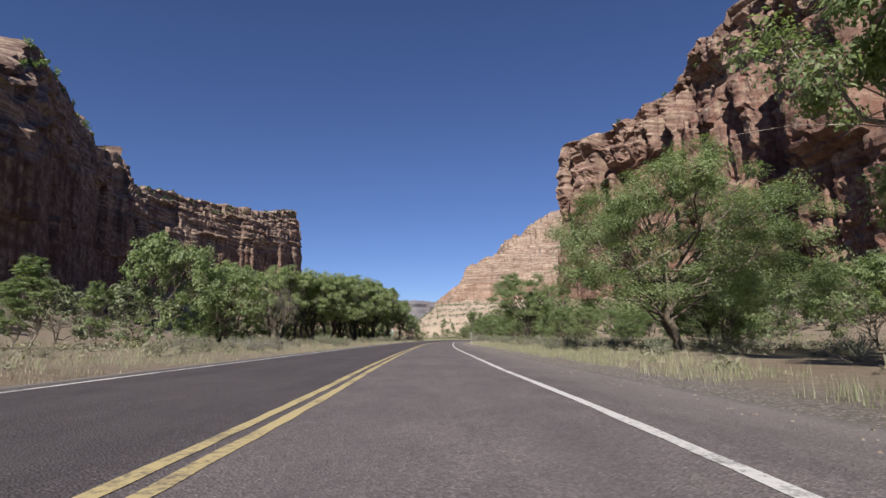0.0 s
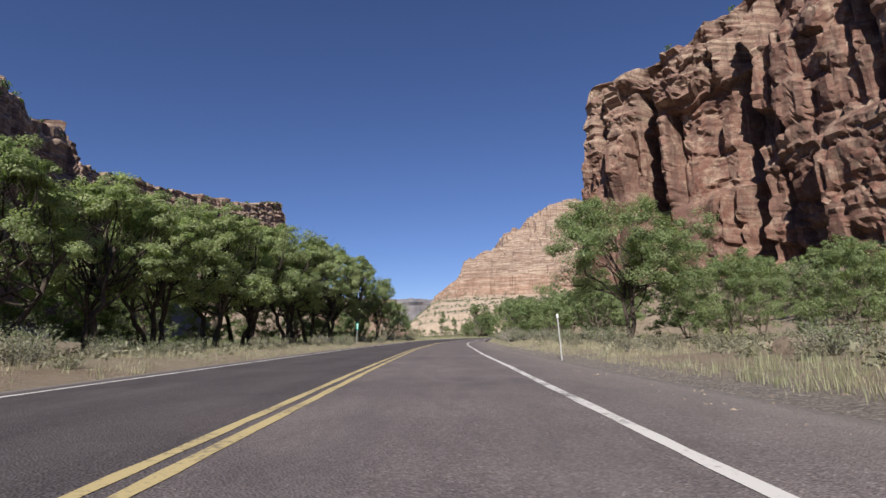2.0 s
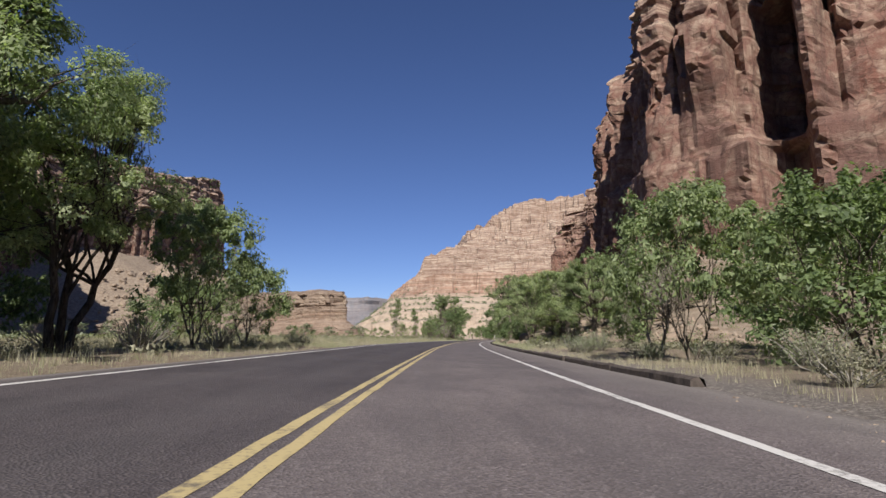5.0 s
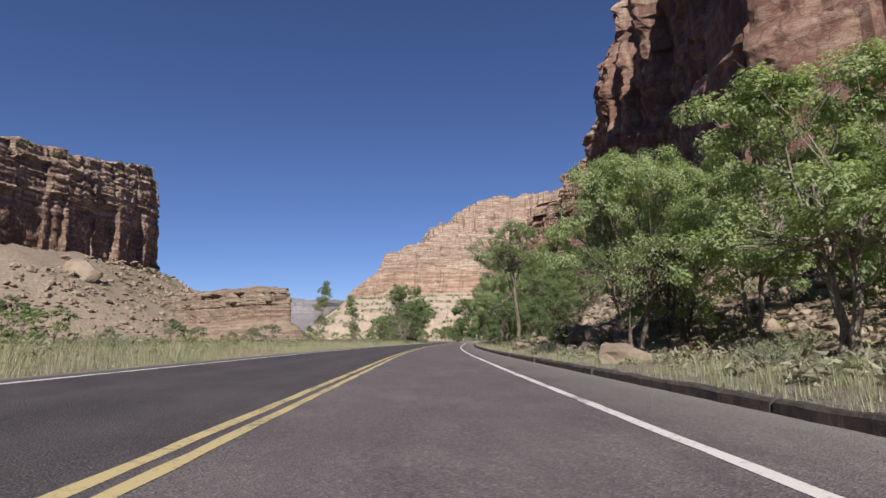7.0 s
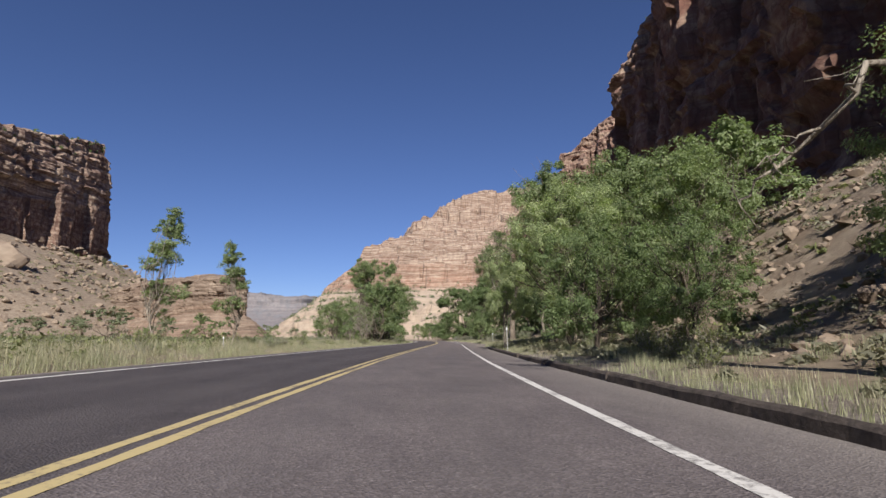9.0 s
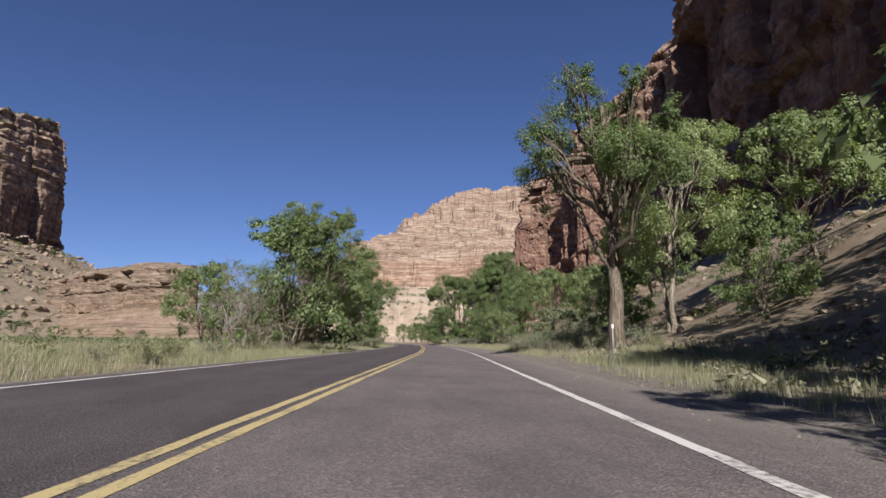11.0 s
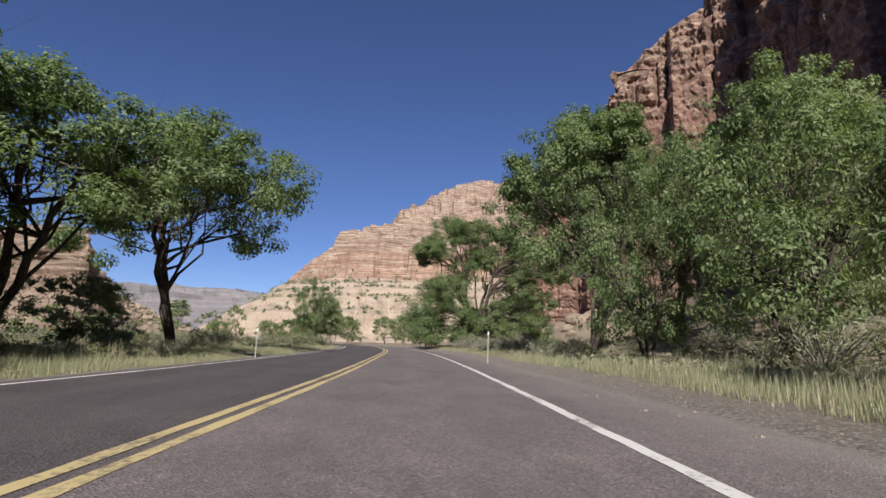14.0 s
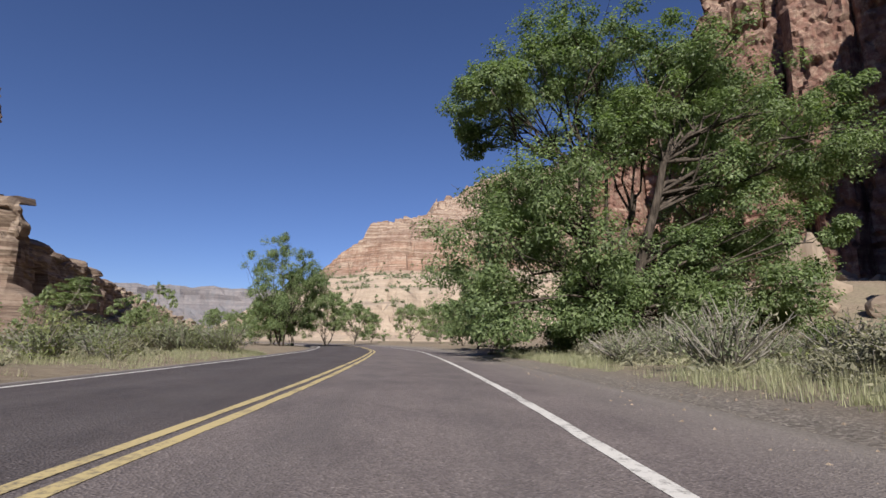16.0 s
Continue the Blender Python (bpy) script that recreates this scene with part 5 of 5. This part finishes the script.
# ---------------------------------------------------------------- stones
def stone_mesh(seed, sub=2):
    bm = bmesh.new()
    bmesh.ops.create_icosphere(bm, subdivisions=sub, radius=1.0)
    rs = np.random.RandomState(seed)
    planes = [(Vector(rs.normal(0, 1, 3)).normalized(), rs.uniform(0.42, 0.8)) for _ in range(11)]
    for v in bm.verts:
        for nrm, d in planes:
            over = v.co.dot(nrm) - d
            if over > 0:
                v.co -= nrm * over
        v.co += Vector(noise.noise_vector(v.co * 2.3 + Vector((seed, 0, 0)))) * 0.07
    return bm_mesh("boulder", bm, BOULDER)


STONES = [stone_mesh(200 + i, 3) for i in range(4)]


def boulder(x, y, sx, sy, sz, turn=0.0, k=0):
    ob = new("boulder", STONES[k % 4])
    ob.matrix_basis = Matrix.LocRotScale((x, y, ground_at(x, y) + sz * 0.35), Euler((0.15 * math.sin(x), 0.15 * math.cos(y), turn)), (sx, sy, sz))
    return tagged(ob, "weathered tan sandstone boulder lying on the ground", "boulder", "boulders")


for args in ((6.9, 43, 0.4, 0.35, 0.3), (8.2, 60.5, 0.55, 0.5, 0.42), (9.4, 62, 0.7, 0.6, 0.5), (11, 66, 0.6, 0.5, 0.35), (6.2, 66.5, 0.22, 0.2, 0.15), (13, 174, 1.3, 0.9, 0.6), (18.4, 188.4, 2.3, 1.5, 0.9), (15.6, 193, 1.0, 0.8, 0.5),
             (27, 212, 0.8, 0.6, 0.4), (30, 216, 1.2, 0.8, 0.5), (33, 221, 1.1, 0.8, 0.5), (28, 222, 0.7, 0.6, 0.35), (36, 214, 1.0, 0.7, 0.5), (25, 206, 0.7, 0.5, 0.3), (32, 208, 0.8, 0.7, 0.4),
             (70, 381, 1.4, 1.1, 0.8), (76, 388, 1.8, 1.3, 1.0), (90, 394.5, 6.8, 4.6, 6.0), (98, 395.5, 5.4, 4.4, 6.4), (84.5, 396, 2.6, 2.0, 1.4), (82, 401, 1.7, 1.3, 1.2), (88, 406, 2.6, 1.8, 1.8), (92.7, 411, 1.8, 1.5, 1.4), (95, 416, 2.4, 1.8, 1.6),
             (84.5, 416, 3.4, 2.0, 1.7), (89, 419, 3.2, 2.2, 2.0), (80, 412, 2.2, 1.5, 1.0), (86, 411, 2.8, 1.6, 0.9), (77, 405, 1.6, 1.3, 0.9), (104, 428, 3.0, 2.6, 9.4), (108, 429, 3.4, 2.6, 10.4), (100.5, 426, 2.2, 2.0, 6.6), (112, 427, 2.4, 2.2, 7.4), (98, 423, 3.2, 2.4, 2.6),
             (101, 399, 1.9, 1.7, 7.0), (64, 390, 1.3, 1.0, 0.7), (67, 396, 1.7, 1.3, 0.9), (73, 398, 1.5, 1.2, 0.8), (120, 445, 5, 4, 9),
             (-183, 548, 13, 11, 10), (124, 434, 4, 4, 4), (-19, 152, 0.7, 0.5, 0.35)):
    boulder(*args, turn=args[0] * 3.1 + args[1], k=int(args[1]))


def rubble(name, label, n, region, size, seed, sub=1):
    """Many broken stones on a slope, joined."""
    rs = np.random.RandomState(seed)
    (x0, x1), (y0, y1), need = region
    x, y = rs.uniform(x0, x1, n * 4), rs.uniform(y0, y1, n * 4)
    z, tal, off = ground_height(x, y)
    keep = (tal > need) & (np.abs(off) > 9)
    x, y, z = x[keep][:n], y[keep][:n], z[keep][:n]
    n = len(x)
    bm = bmesh.new()
    bmesh.ops.create_icosphere(bm, subdivisions=sub, radius=1.0)
    bm.verts.ensure_lookup_table()
    unit = np.array([v.co[:] for v in bm.verts])
    tri = np.array([[v.index for v in f.verts] for f in bm.faces])
    bm.free()
    s = size * rs.uniform(0.35, 1.0, n) ** 2.2 + 0.12 * size
    shape = rs.uniform(0.55, 1.2, (n, 1, 3)) * (1, 1, 0.7)
    rough = 0.28 if sub == 1 else 0.05
    v = unit[None] * (1 + rs.uniform(-rough, rough, (n, len(unit), 1)))
    for k in range(8 if sub > 1 else 0):
        cut = rs.normal(0, 1, (n, 1, 3)) * (1, 1, 0.8)
        cut /= np.linalg.norm(cut, axis=2)[..., None]
        over = np.clip((v * cut).sum(2) - rs.uniform(0.38, 0.75, (n, 1)), 0, 1)
        v = v - over[..., None] * cut
    v = v * shape * (1 if sub == 1 else 1.25)
    a = rs.uniform(0, 6.28, n)
    c, q = np.cos(a)[:, None], np.sin(a)[:, None]
    v = np.stack([v[..., 0] * c - v[..., 1] * q, v[..., 0] * q + v[..., 1] * c, v[..., 2]], -1) * s[:, None, None]
    v += np.stack([x, y, z + 0.2 * s], 1)[:, None, :]
    f = (tri[None] + (np.arange(n) * len(unit))[:, None, None]).reshape(-1, 3)
    tagged(new(name, mesh(name, v.reshape(-1, 3), f, BOULDER)), label, "rocks", kind="stuff")


rubble("talus_rocks", "broken tan rocks on the slope under the cliff", 1500, ((-205, -60), (380, 740), 0.5), 2.6, 5, 2)
rubble("talus_rocks", "broken tan rocks on the slope above the kerb", 4200, ((21, 62), (196, 264), 0.06), 0.3, 7)
rubble("talus_rocks", "broken tan rocks under the roadside trees", 1500, ((11, 34), (146, 205), 0.0), 0.5, 9, 2)
rubble("talus_rocks", "broken tan rocks below the red cliff", 900, ((14, 110), (60, 290), 0.12), 0.6, 6, 2)
rubble("talus_rocks", "broken tan rocks below the far red cliff", 700, ((60, 150), (290, 560), 0.12), 1.3, 10, 2)

def roadside_stones(n, y0, y1, n0, n1, seed):
    """Loose gravel and small stones on the shoulders, joined."""
    rs = np.random.RandomState(seed)
    x, y, off = scatter(rs, n, y0, y1, n0, n1, 1.3)
    z = ground_height(x, y)[0]
    z = np.where((off < 6.0) & (off > -5.1), road_z(off), z)
    s = 0.009 + 0.034 * rs.uniform(0, 1, n) ** 5
    unit = np.array([(1, 0, -0.3), (-0.5, 0.85, -0.3), (-0.5, -0.85, -0.3), (0.1, 0.1, 0.45)])
    tri = np.array([(0, 1, 3), (1, 2, 3), (2, 0, 3), (0, 2, 1)])
    a = rs.uniform(0, 6.28, n)
    w = unit[None] * rs.uniform(0.6, 1.3, (n, 4, 3))
    w = np.stack([w[..., 0] * np.cos(a)[:, None] - w[..., 1] * np.sin(a)[:, None], w[..., 0] * np.sin(a)[:, None] + w[..., 1] * np.cos(a)[:, None], w[..., 2]], -1)
    w = w * s[:, None, None] + np.stack([x, y, z + 0.2 * s], 1)[:, None, :]
    f = (tri[None] + (np.arange(n) * 4)[:, None, None]).reshape(-1, 3)
    tagged(new("roadside_stones", mesh("roadside_stones", w.reshape(-1, 3), f, BOULDER)), "loose gravel and small stones on the shoulder", "stones", kind="stuff")


roadside_stones(5200, -2, 122, 5.0, 9.5, 61)
roadside_stones(5200, 248, 400, 4.9, 9.5, 62)
rubble("talus_rocks", "fallen tan blocks and stones under the red cliff", 1500, ((56, 135), (372, 460), 0.01), 1.7, 8, 2)

# ---------------------------------------------------------------- kerb, posts, sign
rs = np.random.RandomState(9)
y = 124.0
while y < 246:
    ln = rs.uniform(5.0, 7.5)
    ys = np.arange(y, y + ln, 0.35)
    path = np.array([road_at(v, 5.9) for v in ys])
    d = np.gradient(path, axis=0)
    d /= np.linalg.norm(d, axis=1)[:, None]
    nn = np.stack([d[:, 1], -d[:, 0]], 1)
    hh = 0.105 + 0.03 * fbm(ys * 1.7, ys * 0, 4, 3)
    prof = [(-0.13, -0.15, 0), (-0.11, 0, 0.55), (-0.07, 0, 0.88), (-0.01, 0, 1.0), (0.06, 0, 0.95), (0.14, 0, 0.65), (0.2, -0.15, 0)]
    rows = []
    for o, zz, k in prof:
        wob = 0.035 * fbm(ys * 2.6, ys * 0 + o * 9, 7, 3)
        rows.append(np.concatenate([path + nn * (o + wob)[:, None], (zz + hh * k * (1 + 0.18 * fbm(ys * 3.1, ys * 0 + o * 17, 8, 3)))[:, None]], 1))
    v = np.stack(rows, 1).reshape(-1, 3)
    cols = len(prof)
    f = grid_faces(len(ys), cols)
    caps = [np.array([[0, 1, 2, 3], [0, 3, 4, 6]]), np.array([[3, 2, 1, 0], [6, 4, 3, 0]]) + (len(ys) - 1) * cols]
    ob = new("kerb", mesh("kerb", v, np.concatenate([f] + caps), KERB_MAT))
    tagged(ob, "low dark asphalt kerb segment along the road edge", "kerb", "kerb segments")
    y += ln + (0.03 if rs.uniform() < 0.7 else 0.22)


def bar(name, size, at, mat, parent, bevel=0.004):
    bm = bmesh.new()
    bmesh.ops.create_cube(bm, size=1.0)
    for v in bm.verts:
        v.co = Vector((v.co.x * size[0], v.co.y * size[1], v.co.z * size[2])) + Vector(at)
    bmesh.ops.bevel(bm, geom=bm.edges[:], offset=bevel, segments=1, affect="EDGES")
    return part(name, bm_mesh(name, bm, mat), parent)


def marker_post(x, y, h, lean=0.0, dark_band=False):
    ob = new("marker_post")
    ob.matrix_basis = pose(x, y, ground_at(x, y), 0, lean, -8)
    bar("post", (0.042, 0.028, h + 0.3), (0, 0, h / 2 - 0.15), STEEL, ob)
    bar("reflector_plate", (0.07, 0.012, 0.17 if dark_band else 0.13), (0, -0.022, h - 0.06), SIGN_WHITE, ob)
    return tagged(ob, "slim grey roadside marker post with a white reflector", "marker post", "marker posts")


for args in ((3.2, 64.9, 1.56, -3.0), (21.7, 234.3, 1.5, -2.0, True), (24.0, 241, 1.3, 0.0), (28.7, 262, 1.3, 0.0), (29.9, 336.7, 1.5, 1.0), (40.0, 335.5, 1.52, 1.0), (4.7, 236, 0.8, 0.0)):
    marker_post(*args)
sign = new("milepost_sign")
sign.matrix_basis = pose(-10.9, 109.3, ground_at(-10.9, 109.3), 0, 2, 4)
bar("post", (0.06, 0.04, 2.7), (0, 0, 1.05), STEEL, sign)
plate = bar("plate", (0.30, 0.01, 0.80), (0, -0.03, 2.0), SIGN_GREEN, sign, 0.003)
for z, w in ((2.24, 0.16), (2.02, 0.10), (1.80, 0.10)):
    bar("marking", (w, 0.004, 0.14), (0, -0.038, z), SIGN_WHITE, plate, 0.001)
tagged(sign, "green milepost sign with white markings on a steel post", "sign")
